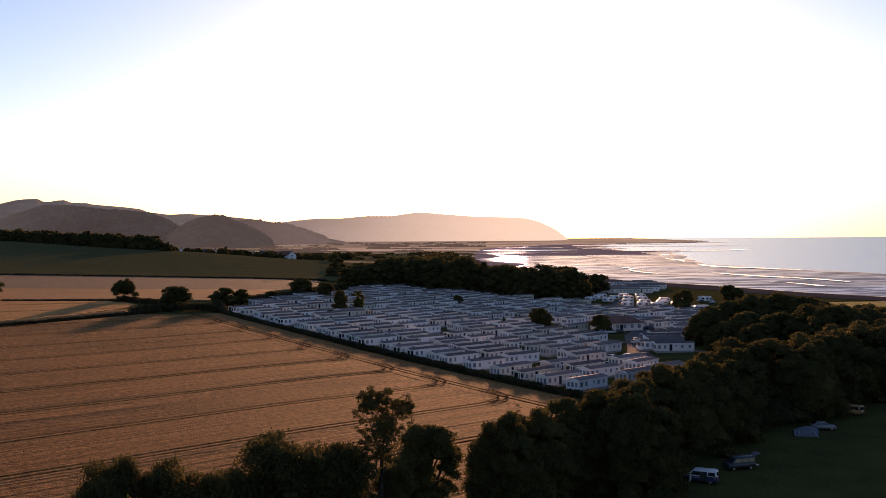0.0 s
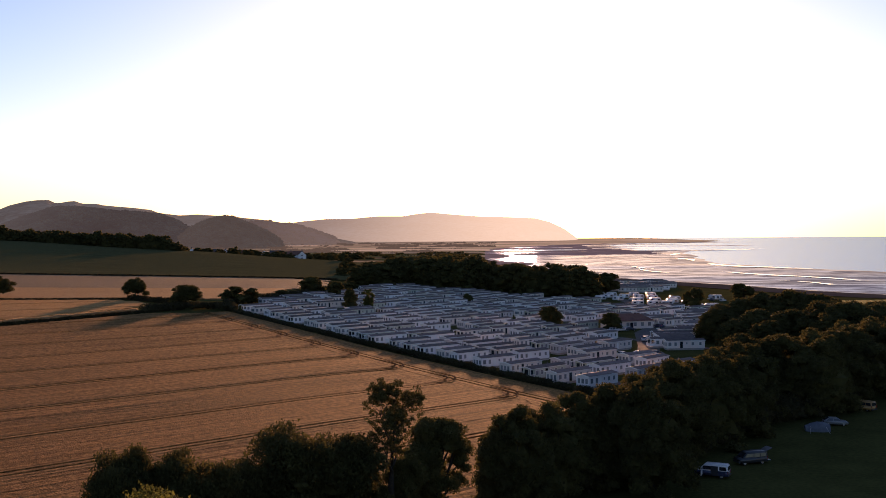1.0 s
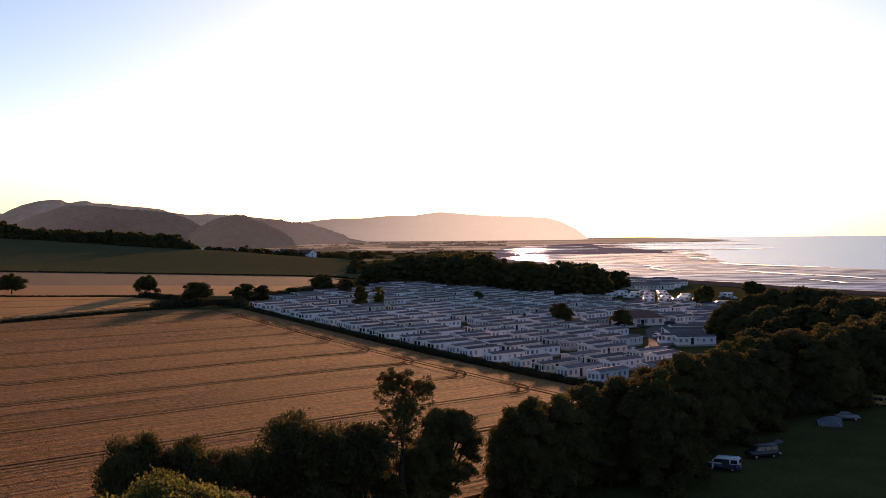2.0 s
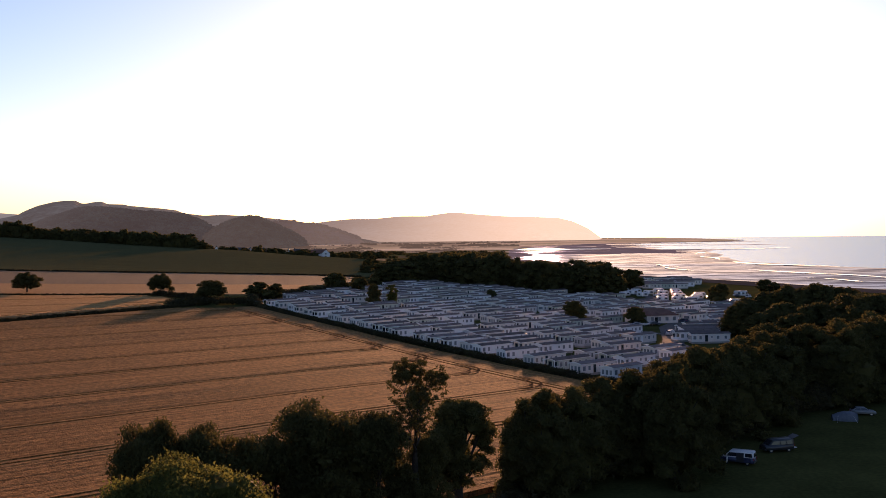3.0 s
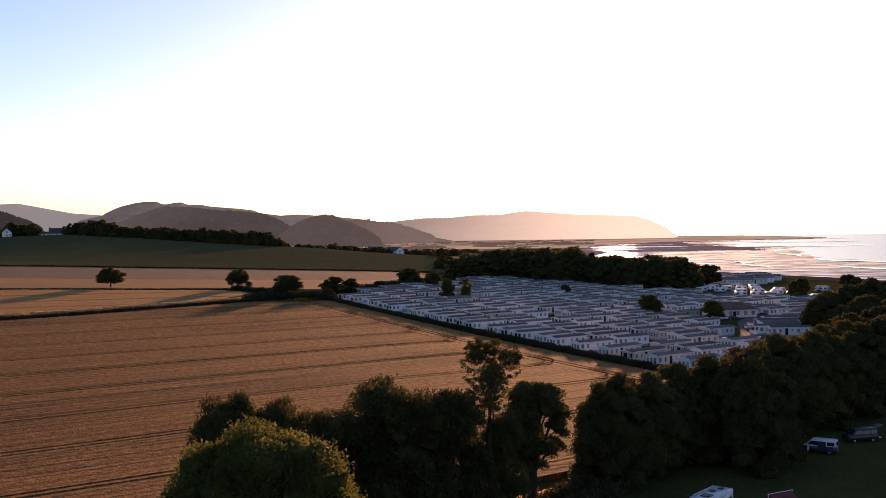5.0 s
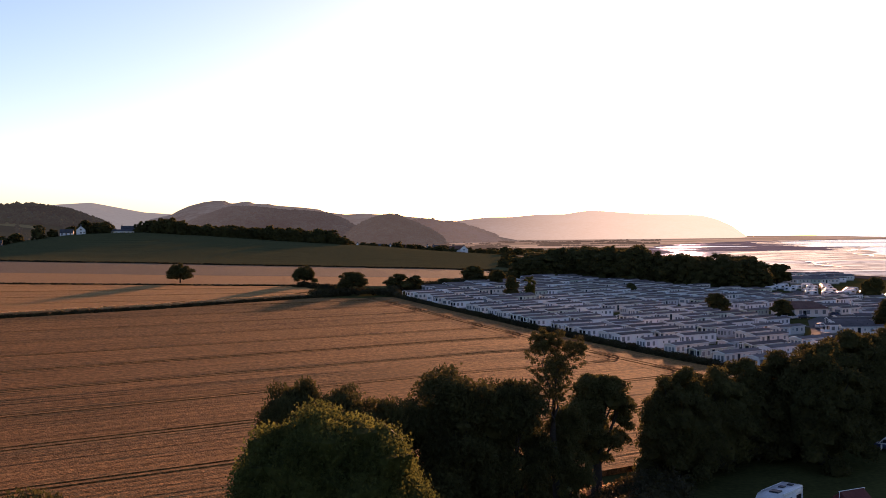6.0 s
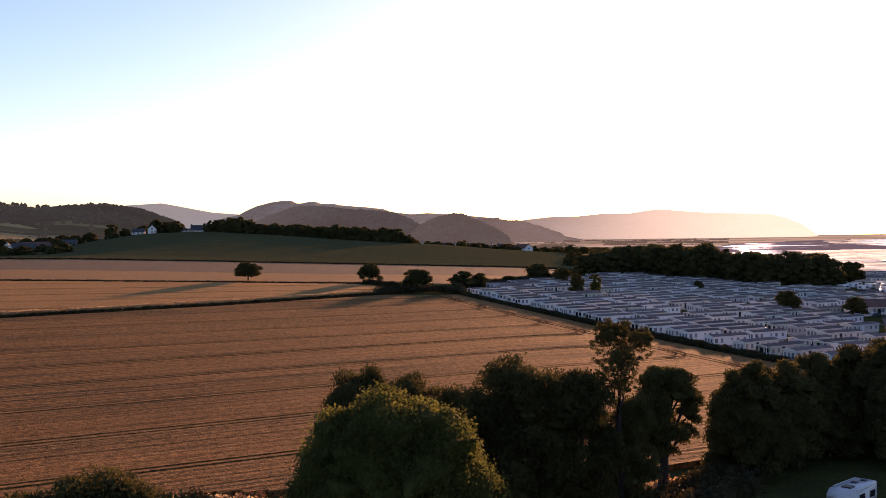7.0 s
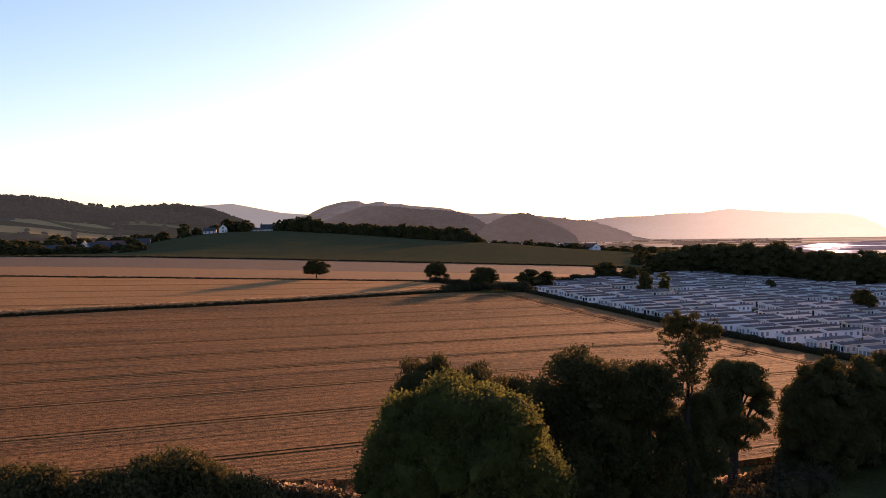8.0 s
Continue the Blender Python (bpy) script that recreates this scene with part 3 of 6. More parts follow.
def crop(name, poly, angle, height, mat, step_u, step_v, trams=(), gauge=0.95, seed=0, rough=0.05, gaps=0.22, lodged=0.07, ripple=0.0):
    """A standing crop over the ground inside a polygon, drilled along the angle, with sunk wheel tracks."""
    c, s = math.cos(angle), math.sin(angle)
    p = np.array(poly, float)
    u, v = p[:, 0] * c + p[:, 1] * s, -p[:, 0] * s + p[:, 1] * c
    rnd = np.random.RandomState(seed)
    us = np.arange(u.min(), u.max(), step_u)
    vs, drop = list(np.arange(v.min(), v.max(), step_v)), []
    vs = [q for q in vs if all(abs(q - t0) > gauge + 0.5 for t0 in trams)]
    rows = [(q, 0.0) for q in vs]
    for t0 in trams:
        if v.min() < t0 < v.max():
            for g in (-gauge, gauge):
                rows += [(t0 + g - 0.36, 0), (t0 + g - 0.26, -0.5), (t0 + g + 0.26, -0.5), (t0 + g + 0.36, 0)]
    rows.sort()
    vv = np.array([q for q, _ in rows])
    dd = np.array([h for _, h in rows])
    strip = rnd.normal(0, 1, len(vv)) * rough * 0.4
    U, V = np.meshgrid(us, vv, indexing="ij")
    X, Y = U * c - V * s, U * s + V * c
    Z = ground_z(X, Y) + height + strip[None, :] * (dd == 0) + dd[None, :] + smooth_noise(X / 5, Y / 5, seed) * 0.02
    # thin places along some of the drilled rows, coming and going
    thin = (rnd.rand(len(vv)) < gaps) * (dd == 0) * rnd.uniform(0.5, 1.0, len(vv))
    phase = rnd.rand(len(vv)) * 50
    Z -= lodged * thin[None, :] * np.clip(smooth_noise(U / 11 + phase[None, :], V * 0 + phase[None, :] * 3, seed + 9) * 2.2 + 0.3, 0, 1) * np.clip(0.75 + smooth_noise(X / 30, Y / 30, seed + 5), 0.25, 1.4)
    # seams between the drill's passes: gentle uneven furrows a couple of metres apart
    seam = np.sin(np.cumsum(np.diff(vv, prepend=vv[0]) * rnd.uniform(2.2, 4.4, len(vv))))
    Z += ripple * seam[None, :] * (dd == 0) * np.clip(0.65 + 0.7 * smooth_noise(U / 12 + V / 5, V / 3, seed + 15), 0.1, 1.4)
    ok = in_polygon(X, Y, poly)
    n, k = X.shape
    i, j = np.meshgrid(np.arange(n - 1), np.arange(k - 1), indexing="ij")
    keep = ok[:-1, :-1] & ok[1:, :-1] & ok[:-1, 1:] & ok[1:, 1:]
    q = (i * k + j)[keep]
    f = np.stack([q, q + k, q + k + 1, q + 1], 1)
    verts = np.stack([X.ravel(), Y.ravel(), Z.ravel()], 1)
    # the cut sides of the crop
    edges = np.concatenate([f[:, [0, 1]], f[:, [1, 2]], f[:, [2, 3]], f[:, [3, 0]]])
    key = np.sort(edges, 1)
    _, first, count = np.unique(key, axis=0, return_index=True, return_counts=True)
    rim = edges[first[count == 1]]
    down = verts.copy()
    down[:, 2] -= height * 0.98
    m = len(verts)
    f = np.concatenate([f, np.stack([rim[:, 1], rim[:, 0], rim[:, 0] + m, rim[:, 1] + m], 1)])
    verts = np.concatenate([verts, down])
    used = np.unique(f)
    remap = np.zeros(len(verts), int)
    remap[used] = np.arange(len(used))
    return mesh_data(name, verts[used], remap[f], mat)


HEDGE_A, HEDGE_B = (-87.3, 389.0), (29.0, 207.0)          # the park's hedge
hd = Vector((HEDGE_B[0] - HEDGE_A[0], HEDGE_B[1] - HEDGE_A[1])).normalized()
inw = Vector((-hd.y, hd.x)) * -1                              # towards the field
if inw.x > 0:
    inw = -inw


def off(p, d, along=0.0):
    return (p[0] + inw.x * d + hd.x * along, p[1] + inw.y * d + hd.y * along)


FIELD = [off(HEDGE_B, 15, -2), (4, 124), (-14, 108), (-48, 96), (-100, 74), (-170, 40), (-300, 60), (-258, 174), (-209, 234), (-184, 268), (-154, 308), (-135.5, 340), (-114, 374), off(HEDGE_A, 15, 4)]
HEADLAND = [(21, 172), (26, 200), off(HEDGE_B, 2.5), off(HEDGE_A, 2.5, 2), off(HEDGE_A, 17.5, 4), off(HEDGE_B, 17.5, -2), (5, 126)]
hang = math.atan2(hd.y, hd.x)
tram_off = -HEDGE_A[0] * math.sin(hang) + HEDGE_A[1] * math.cos(hang)
side = (-inw.x * math.sin(hang) + inw.y * math.cos(hang))
field = empty("wheat_field", pose(0, 0, 0), "ripe golden wheat field with paired tractor tracks", "field", kind="stuff")
part("crop", crop("crop", FIELD, ALONG, 0.75, WHEAT, 2.6, 0.42, [120.3 + 24.05 * k for k in range(12)], seed=1, rough=0.03, gaps=0.22, lodged=0.03, ripple=0.028), field)
part("headland_crop", crop("headland_crop", HEADLAND, hang, 0.79, WHEAT_EDGE, 1.5, 0.8, [tram_off + side * 13.2], seed=2, rough=0.03), field)
# Dark soil colour that also holds the shade of sunk wheel tracks.
SOIL_SHADE = material("straw_soil_and_track_shade", (0.05, 0.027, 0.013), (0.1, 0.054, 0.026), 2, 6, 1.0, spec=0.0)


def turning(v0):
    """The pair of wheel tracks that hooks back out of one tram line into the headland tram, as dark ribbons over the
    crop.
    """
    d, s = Vector((math.cos(ALONG), math.sin(ALONG))), Vector((-math.sin(ALONG), math.cos(ALONG)))
    n = Vector((-inw.x, -inw.y))
    h = Vector(off(HEDGE_A, 13.2))
    start = s * v0
    meet = start + d * ((h - start).dot(n) / d.dot(n))
    p0, p1, p2 = meet - d * 9, meet + d * 1.5, meet - hd * 13
    verts, faces = [], []
    for g in (-0.95, 0.95):
        k = len(verts)
        for i in range(15):
            q = i / 14
            c = p0 * (1 - q) ** 2 + p1 * 2 * q * (1 - q) + p2 * q * q
            w = (p1 - p0) * (1 - q) + (p2 - p1) * q
            w = Vector((-w.y, w.x)).normalized()
            for e in (-0.27, 0.27):
                a = c + w * (g + e)
                verts.append((a.x, a.y, gz(a.x, a.y) + 1.0))
            if i:
                m = k + 2 * i
                faces.append((m - 2, m, m + 1, m - 1))
    part("wheel_track", mesh_data("wheel_track", verts, faces, SOIL_SHADE), field, "curved wheel tracks as dark ribbons with trench shade")


for k in range(10):
    turning(120.3 + 24.05 * k)
FIELD_2 = [(-124, 402), (-127, 387), (-145, 354), (-164, 322), (-194, 281), (-219, 247), (-270, 195), (-420, 200), (-420, 303), (-311, 351), (-268, 370), (-202, 401), (-142, 426), (-128, 414)]
BAND = [(-84, 520), (-150, 498), (-226, 466), (-300, 436), (-360, 402), (-480, 360)]      # where tan barley changes to a greyer, darker strip
FIELD_3 = [(-90, 445), (-140, 436), (-202, 408), (-268, 377), (-311, 358), (-440, 300)] + BAND[::-1]
FIELD_4 = [(x, y - 6) for x, y in BAND] + [(-520, 420), (-414, 473), (-346, 523), (-277, 556), (-180, 592), (-113, 606), (-76, 612), (-66, 560)]
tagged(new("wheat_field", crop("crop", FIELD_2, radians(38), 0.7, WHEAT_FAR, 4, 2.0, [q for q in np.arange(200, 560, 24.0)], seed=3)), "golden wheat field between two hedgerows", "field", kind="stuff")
tagged(new("barley_field", crop("crop", FIELD_3, radians(24), 0.6, STUBBLE, 5, 3.0, (), seed=4)), "pale ripe barley field beyond the hedgerow", "field", kind="stuff")
tagged(new("barley_field", crop("crop", FIELD_4, radians(24), 0.45, GREYBARLEY, 6, 4.0, (), seed=6)), "greyer, darker barley strip below the green slope", "field", kind="stuff")


def green_slope():
    def top(x, y):
        return ground_z(x, y) + 0.5 + smooth_noise(x / 3, y / 3, 8) * 0.05
    az = np.arange(-43, -4.6, 0.14)
    v, f = polar_sheet(np.linspace(0, 1, 70), az, lambda x, y: x * 0)
    t = np.repeat(np.linspace(0, 1, 70), len(az))
    a = np.tile(az, 70)
    near = np.interp(a, [-41, -33.5, -26.5, -17, -10.5, -6.5, -4], [632, 632, 628, 624, 624, 626, 628])
    r = near + t * (np.interp(a, [-43, -36.5, -34.2], [690, 730, 930]) - near)
    x, y = CX + r * np.sin(np.radians(a)), CY + r * np.cos(np.radians(a))
    return mesh_data("green_crop", np.stack([x, y, top(x, y)], 1), f[:, ::-1], GREENCROP, True)


tagged(new("green_field", green_slope()), "dark green crop on a rounded hill slope", "field", kind="stuff")

tagged(new("pasture", crop("pasture", [(x, y) for x, y in ((172, 438), (186, 500), (330, 520), (330, 410))], radians(10), 0.3, PASTURE, 6, 3, (), seed=12)), "yellow-green pasture beside the shore, sunlight put into its colour", "field", kind="stuff")

# ---- trees ----


def leaf_cloud(centres, radii, count, size, rnd, shell=0.55, core=0.7, flat=0.8, facets=2):
    """Small leaf sprays over overlapping lobes, with a dense leafy core inside each lobe."""
    w = np.array(radii) ** 2
    pick = rnd.choice(len(radii), count, p=w / w.sum())
    d = rnd.normal(size=(count, 3))
    d /= np.linalg.norm(d, axis=1)[:, None]
    d[:, 2] = np.where(d[:, 2] < -0.55, -d[:, 2], d[:, 2])
    rad = np.array(radii)[pick] * (shell + (1.12 - shell) * rnd.rand(count) ** 0.7 + 0.3 * rnd.rand(count) ** 8)
    p = np.array(centres)[pick] + d * rad[:, None] * np.array([1, 1, flat])
    n = d * 0.6 + rnd.normal(size=(count, 3))
    n /= np.linalg.norm(n, axis=1)[:, None]
    a = np.cross(n, rnd.normal(size=(count, 3)))
    a /= np.linalg.norm(a, axis=1)[:, None] + 1e-9
    b = np.cross(n, a)
    s = size * (0.55 + 0.9 * rnd.rand(count))[:, None]
    v = np.stack([p - a * s * 0.62, p + a * s * 0.2 + b * s * 0.42 - n * s * 0.1, p + a * s * 0.5 - b * s * 0.36 - n * s * 0.12], 1).reshape(-1, 3)
    f = np.arange(count * 3).reshape(-1, 3)
    f = np.concatenate([f, f[:, :1]], 1)
    verts, faces = [v], [f]
    k = len(v)
    if core:
        bm = bmesh.new()
        bmesh.ops.create_icosphere(bm, subdivisions=facets, radius=1)
        bv = np.array([q.co[:] for q in bm.verts])
        bf = np.array([[q.index for q in t.verts] for t in bm.faces])
        bm.free()
        for c, r in zip(centres, radii):
            wob = 1 + 0.22 * rnd.normal(size=(len(bv), 1))
            verts.append(np.array(c) + bv * wob * r * core * np.array([1, 1, flat]))
            faces.append(np.concatenate([bf, bf[:, :1]], 1) + k)
            k += len(bv)
    return np.concatenate(verts), np.concatenate(faces)


def quads(f):
    return [t[:3] if t[0] == t[3] else t for t in f.tolist()]


def tree_meshes(seed, height, width, bare, lobes, count, size, leaf, core=0.7, sway=0.12, limb=1.0, sub=5, start=0.12, twigs=2):
    """Trunk-with-limbs mesh and crown mesh of one tree of given height, crown width and bare trunk."""
    rnd = np.random.RandomState(seed)
    ch = height - bare
    centres, radii, small, small_r = [], [], [], []
    for i in range(lobes):
        t = (i + 0.5) / lobes
        zz = bare + ch * (start + (0.84 - start) * t)
        ring = width * 0.5 * 0.7 * math.sqrt(max(0.1, 1 - ((t - 0.38) / 0.74) ** 2))
        a = i * 2.4 + rnd.rand() * 1.5
        rr = ring * (0.4 + 0.75 * rnd.rand())
        centres.append((rr * math.cos(a), rr * math.sin(a), zz + rnd.normal() * ch * 0.04))
        radii.append(width * (0.12 + 0.12 * rnd.rand()))
    centres.append((rnd.normal() * 0.4, rnd.normal() * 0.4, height - width * 0.18))
    radii.append(width * 0.17)
    for c, r in zip(centres, radii):
        for _ in range(sub):
            d = rnd.normal(size=3)
            d /= np.linalg.norm(d)
            d[2] = abs(d[2]) if rnd.rand() < 0.8 else d[2]
            small.append(tuple(np.array(c) + d * r * (0.65 + 0.3 * rnd.rand()) * np.array([1, 1, 0.85])))
            small_r.append(r * (0.34 + 0.34 * rnd.rand()))
    v, f = leaf_cloud(small, small_r, count, size, rnd, shell=0.35, core=0)
    if core:
        v2, f2 = leaf_cloud(centres, [r * 0.95 for r in radii], 4, size, rnd, core=core, facets=2 if count > 20000 else 1)
        f = np.concatenate([f, f2 + len(v)])
        v = np.concatenate([v, v2])
    v[:, 2] += np.clip(height - v[:, 2].max(), -5, 5) * np.clip((v[:, 2] - bare) / ch, 0, 1)
    crown = mesh_data("crown", v, quads(f), leaf)
    wood = Shape()
    base = 0.028 * height * limb
    lean = (rnd.normal() * sway * 2, rnd.normal() * sway * 2)
    pts = [(0, 0, -0.3), (lean[0] * 0.2, lean[1] * 0.2, bare * 0.5), (lean[0] * 0.6, lean[1] * 0.6, bare), (lean[0], lean[1], bare + ch * 0.45), (lean[0] * 1.1, lean[1] * 1.2, height * 0.74)]
    wood.tube(pts, [base * 1.35, base, base * 0.8, base * 0.45, base * 0.12], 8)
    for c in centres:
        z0 = bare * 0.85 + (c[2] - bare) * 0.35 * rnd.rand()
        p0 = (lean[0] * 0.5, lean[1] * 0.5, z0)
        mid = (c[0] * 0.5 + rnd.normal() * 0.3, c[1] * 0.5 + rnd.normal() * 0.3, z0 + (c[2] - z0) * 0.62)
        wood.tube([p0, mid, c], [base * 0.42, base * 0.26, base * 0.08], 5)
        for _ in range(twigs):
            e = Vector(c) + Vector(rnd.normal(size=3).tolist()) * width * (0.06 if core else 0.12)
            wood.tube([mid, (Vector(mid) + e) / 2 + Vector((0, 0, 0.2)), e], [base * 0.18, base * 0.11, base * 0.03], 4)
    return wood.data("trunk", BARK, True), crown


def open_tree_meshes(seed, height, fork, spread, leaf):
    """A thin ash: a long stem that forks again and again into rising bare limbs, with airy leaf clumps on the outer twigs."""
    rnd = np.random.RandomState(seed)
    wood, ends, sizes = Shape(), [], []
    wood.tube([(0, 0, -0.3), (0.1, 0, fork * 0.4), (-0.15, 0.1, fork * 0.75), (0, 0, fork)], [0.5, 0.38, 0.32, 0.25], 10)

    def bough(start, way, length, radius, depth):
        end = start + way * length
        end.z = min(end.z, height - 0.4 - 0.13 * (end.x ** 2 + end.y ** 2))
        bend = start.lerp(end, 0.5) + Vector(rnd.normal(size=3).tolist()) * length * 0.09
        wood.tube([start, bend, end], [radius, radius * 0.75, radius * 0.5], 6 if depth > 1 else 4)
        if depth == 0:
            for _ in range(5):
                ends.append(tuple(end + Vector(rnd.normal(size=3).tolist()) * 0.55))
                sizes.append(0.13 + 0.2 * rnd.rand())
            return
        for k in range(3):
            out = Vector((end.x, end.y, 0)) * (0.16 if depth > 1 else 0.1)
            turn = way + Vector((rnd.normal() * 0.5, rnd.normal() * 0.5, rnd.normal() * 0.22)) + out
            turn.z = max(turn.z, -0.1 if depth < 2 else 0.25)
            bough(end if k else bend, turn.normalized(), length * rnd.uniform(0.55, 0.8), radius * 0.52, depth - 1)

    for i in range(5):
        a = i * 2.5 + rnd.rand() * 0.6
        tilt = (0.25, 0.5, 0.62, 0.72, 0.55)[i]
        way = Vector((tilt * math.cos(a), tilt * math.sin(a), 1)).normalized()
        bough(Vector((0, 0, fork - 0.5 * i)), way, (height - fork) * rnd.uniform(0.38, 0.48), 0.15, 3)
    for e in list(ends):
        if e[2] > height - 2.6 and rnd.rand() < 0.6:
            ends.append((e[0] + rnd.normal() * 0.4, e[1] + rnd.normal() * 0.4, e[2] + 0.1))
            sizes.append(0.2 + 0.22 * rnd.rand())
    for k in range(4):
        a, z = rnd.rand() * 6.28, fork * (0.5 + 0.3 * rnd.rand())
        e = (0.7 * math.cos(a), 0.7 * math.sin(a), z)
        wood.tube([(0, 0, z - 0.5), e], [0.05, 0.015], 4)
        ends.append(e)
        sizes.append(0.5 + 0.4 * rnd.rand())
    pts = np.array(ends)
    wide = spread / np.percentile(np.hypot(pts[:, 0], pts[:, 1]), 88)
    wood.v = [(x * wide, y * wide, z) if z > fork else (x, y, z) for x, y, z in wood.v]
    ends = [(x * wide, y * wide, z) if z > fork else (x, y, z) for x, y, z in ends]
    v, f = leaf_cloud(ends, sizes, 24000, 0.15, rnd, shell=0.15, core=0)
    return wood.data("trunk", BARK, True), mesh_data("crown", v, quads(f), leaf)


def dome_tree_meshes(seed, height, width, bare, count, size, leaf, lobes=46, ragged=0.1, core=0.8, clump=1.0, girth=0.28):
    """A broad old tree with one rounded dome of close leaf clumps, only slightly uneven along its outline."""
    rnd = np.random.RandomState(seed)
    ch = height - bare
    centres, radii = [], []
    tilt, low = rnd.normal(size=2) * 0.08, rnd.uniform(0.25, 0.4)
    for i in range(lobes):
        u = (i + 0.5) / lobes
        zz = -low + (1 + low) * u
        a = i * 2.39996 + rnd.rand() * 0.5
        r = math.sqrt(max(0.0, 1 - zz * zz)) if zz > 0 else 1.0
        k = 0.8 + ragged * rnd.normal()
        centres.append((width * 0.5 * k * (r * math.cos(a) + tilt[0] * zz), width * 0.5 * k * (r * math.sin(a) + tilt[1] * zz), bare + ch * (girth + (0.85 - girth if zz > 0 else (girth - 0.05) / low) * k / 0.8 * zz)))
        radii.append(width * clump * rnd.uniform(0.1, 0.17))
    v, f = leaf_cloud(centres, radii, count, size, rnd, shell=0.45, core=core, facets=1)
    middle, spread = bare + ch * (girth + 0.02), 0.33 if girth < 0.4 else 0.26
    inner = [(0, 0, middle + ch * (0.4 - girth)), (width * 0.12, 0, middle), (-width * 0.1, width * 0.1, middle + ch * 0.02)]
    v2, f2 = leaf_cloud(inner, [width * spread] * 3, 3, size, rnd, core=0.95, flat=ch / width, facets=1)
    f = np.concatenate([f, f2 + len(v)])
    v = np.concatenate([v, v2])
    v[:, 2] += np.clip(height - v[:, 2].max(), -5, 5) * np.clip((v[:, 2] - bare) / ch, 0, 1)
    wood, base = Shape(), 0.03 * height
    wood.tube([(0, 0, -0.3), (0.1, 0, bare * 0.6), (0, 0.1, bare + ch * 0.2), (0.1, 0, bare + ch * 0.6)], [base * 1.3, base, base * 0.8, base * 0.2], 8)
    for c in centres[::5]:
        p0 = Vector((0, 0, bare + ch * 0.15 * rnd.rand()))
        wood.tube([p0, p0.lerp(Vector(c), 0.5) + Vector(rnd.normal(size=3).tolist()) * 0.3, c], [base * 0.4, base * 0.25, base * 0.06], 5)
    return wood.data("trunk", BARK, True), mesh_data("crown", v, quads(f), leaf)


NEAR = [tree_meshes(40 + k, 15, 12, 0.8, 22, 54000, 0.26, LEAF, core=0.45, sub=9, twigs=1) for k in range(3)]
LINED = [dome_tree_meshes(50 + k, 15, 12, 0.5, 27000, 0.36, LEAF, 70, 0.11, 0.8, 0.85) for k in range(4)]
MID = [tree_meshes(60 + k, 12, 11, 1.0, 14, 6000, 0.72, LEAF, core=0.8, twigs=0) for k in range(3)]
DOMED = [dome_tree_meshes(70 + k, 12, 11, 0.4, 11000, 0.42, LEAF, 90, 0.04, 0.9, 0.7) for k in range(3)]
FAR = [dome_tree_meshes(80 + k, 12, 11, 0.3, 1000, 1.1, LEAF, 26, 0.1, 0.9) for k in range(5)]
WOODLAND = [dome_tree_meshes(90 + k, 12, 11, 0.3, 5600, 0.5, LEAF, 46, 0.08, 0.88, 0.95) for k in range(4)]
TALL = open_tree_meshes(104, 20.6, 13.4, 3.3, LEAF)
STEM = tree_meshes(102, 14.3, 9, 3.6, 16, 52000, 0.25, LEAF, core=0.5, sub=8, limb=1.5)
WILLOW = dome_tree_meshes(103, 18.8, 13.5, 0.8, 130000, 0.17, LEAF_LIGHT, 110, 0.07, 0.86, 0.85, 0.55)
LONE = [dome_tree_meshes(110 + k, 11.5, 11.5, 2.6, 13000, 0.42, LEAF, 40, 0.12, 0.72) for k in range(3)]


def tree(meshes, x, y, height, width, turn=0.0, label="broad dark green oak in full leaf", group="", design=(15, 12), sink=0.0, z=None):
    ob = empty("tree", pose(x, y, (gz(x, y) if z is None else z) - sink, 0, 0, turn), label, "tree", group)
    s = Matrix.Diagonal((width / design[1], width / design[1], height / design[0], 1))
    part("trunk", meshes[0], ob, m=s)
    part("crown", meshes[1], ob, m=s)
    return ob


rt = random.Random(5)


def polar(az, r):
    """A place by compass bearing and distance from the meadow."""
    return CX + r * math.sin(radians(az)), CY + r * math.cos(radians(az))


# the line of trees along the near side of the wheat field
tree(WILLOW, -19.2, 53.2, 20.0, 12.8, 0, "light green willow with a dense rounded crown", design=(18.8, 13.5))
tree(NEAR[0], -27.2, 72.5, 18.4, 8.4, 20, "dark oak standing behind the willow")
tree(NEAR[0], -24.0, 75.8, 17.4, 9.0, 120, "dark oak standing behind the willow")
tree(NEAR[1], -40.5, 40.7, 15.4, 11.0, 80, "dark spreading oak at the field corner")
tree(NEAR[2], -35.8, 44.0, 15.9, 10.5, 10, "dark spreading oak at the field corner")
tree(NEAR[1], -38.0, 42.6, 15.0, 9.5, 200, "dark spreading oak at the field corner")
tree(NEAR[0], -33.4, 45.2, 15.0, 9.0, 310, "dark spreading oak at the field corner")
tree(NEAR[0], -31.2, 45.6, 14.2, 9.5, 10, "dark spreading oak at the field corner")
tree(NEAR[2], -15.6, 83.0, 18.0, 12.0, 140, "broad dark oak in the field hedge")
tree(NEAR[0], -19.6, 81.0, 15.4, 9.5, 230, "broad dark oak in the field hedge")
tree(NEAR[1], -11.2, 86.5, 16.8, 9.5, 200, "dark oak crowding its neighbour")
tree(TALL, -7.7, 91.5, 21.2, 7.2, 0, "tall open ash with bare forking limbs and a thin crown", design=(21, 7.2))
tree(NEAR[1], -7.0, 93.5, 13.0, 6.0, 300, "slim dark oak beside the tall ash")
tree(STEM, -4.0, 106.4, 14.4, 9.0, 60, "dark oak on a clear bare trunk", design=(14.3, 9))
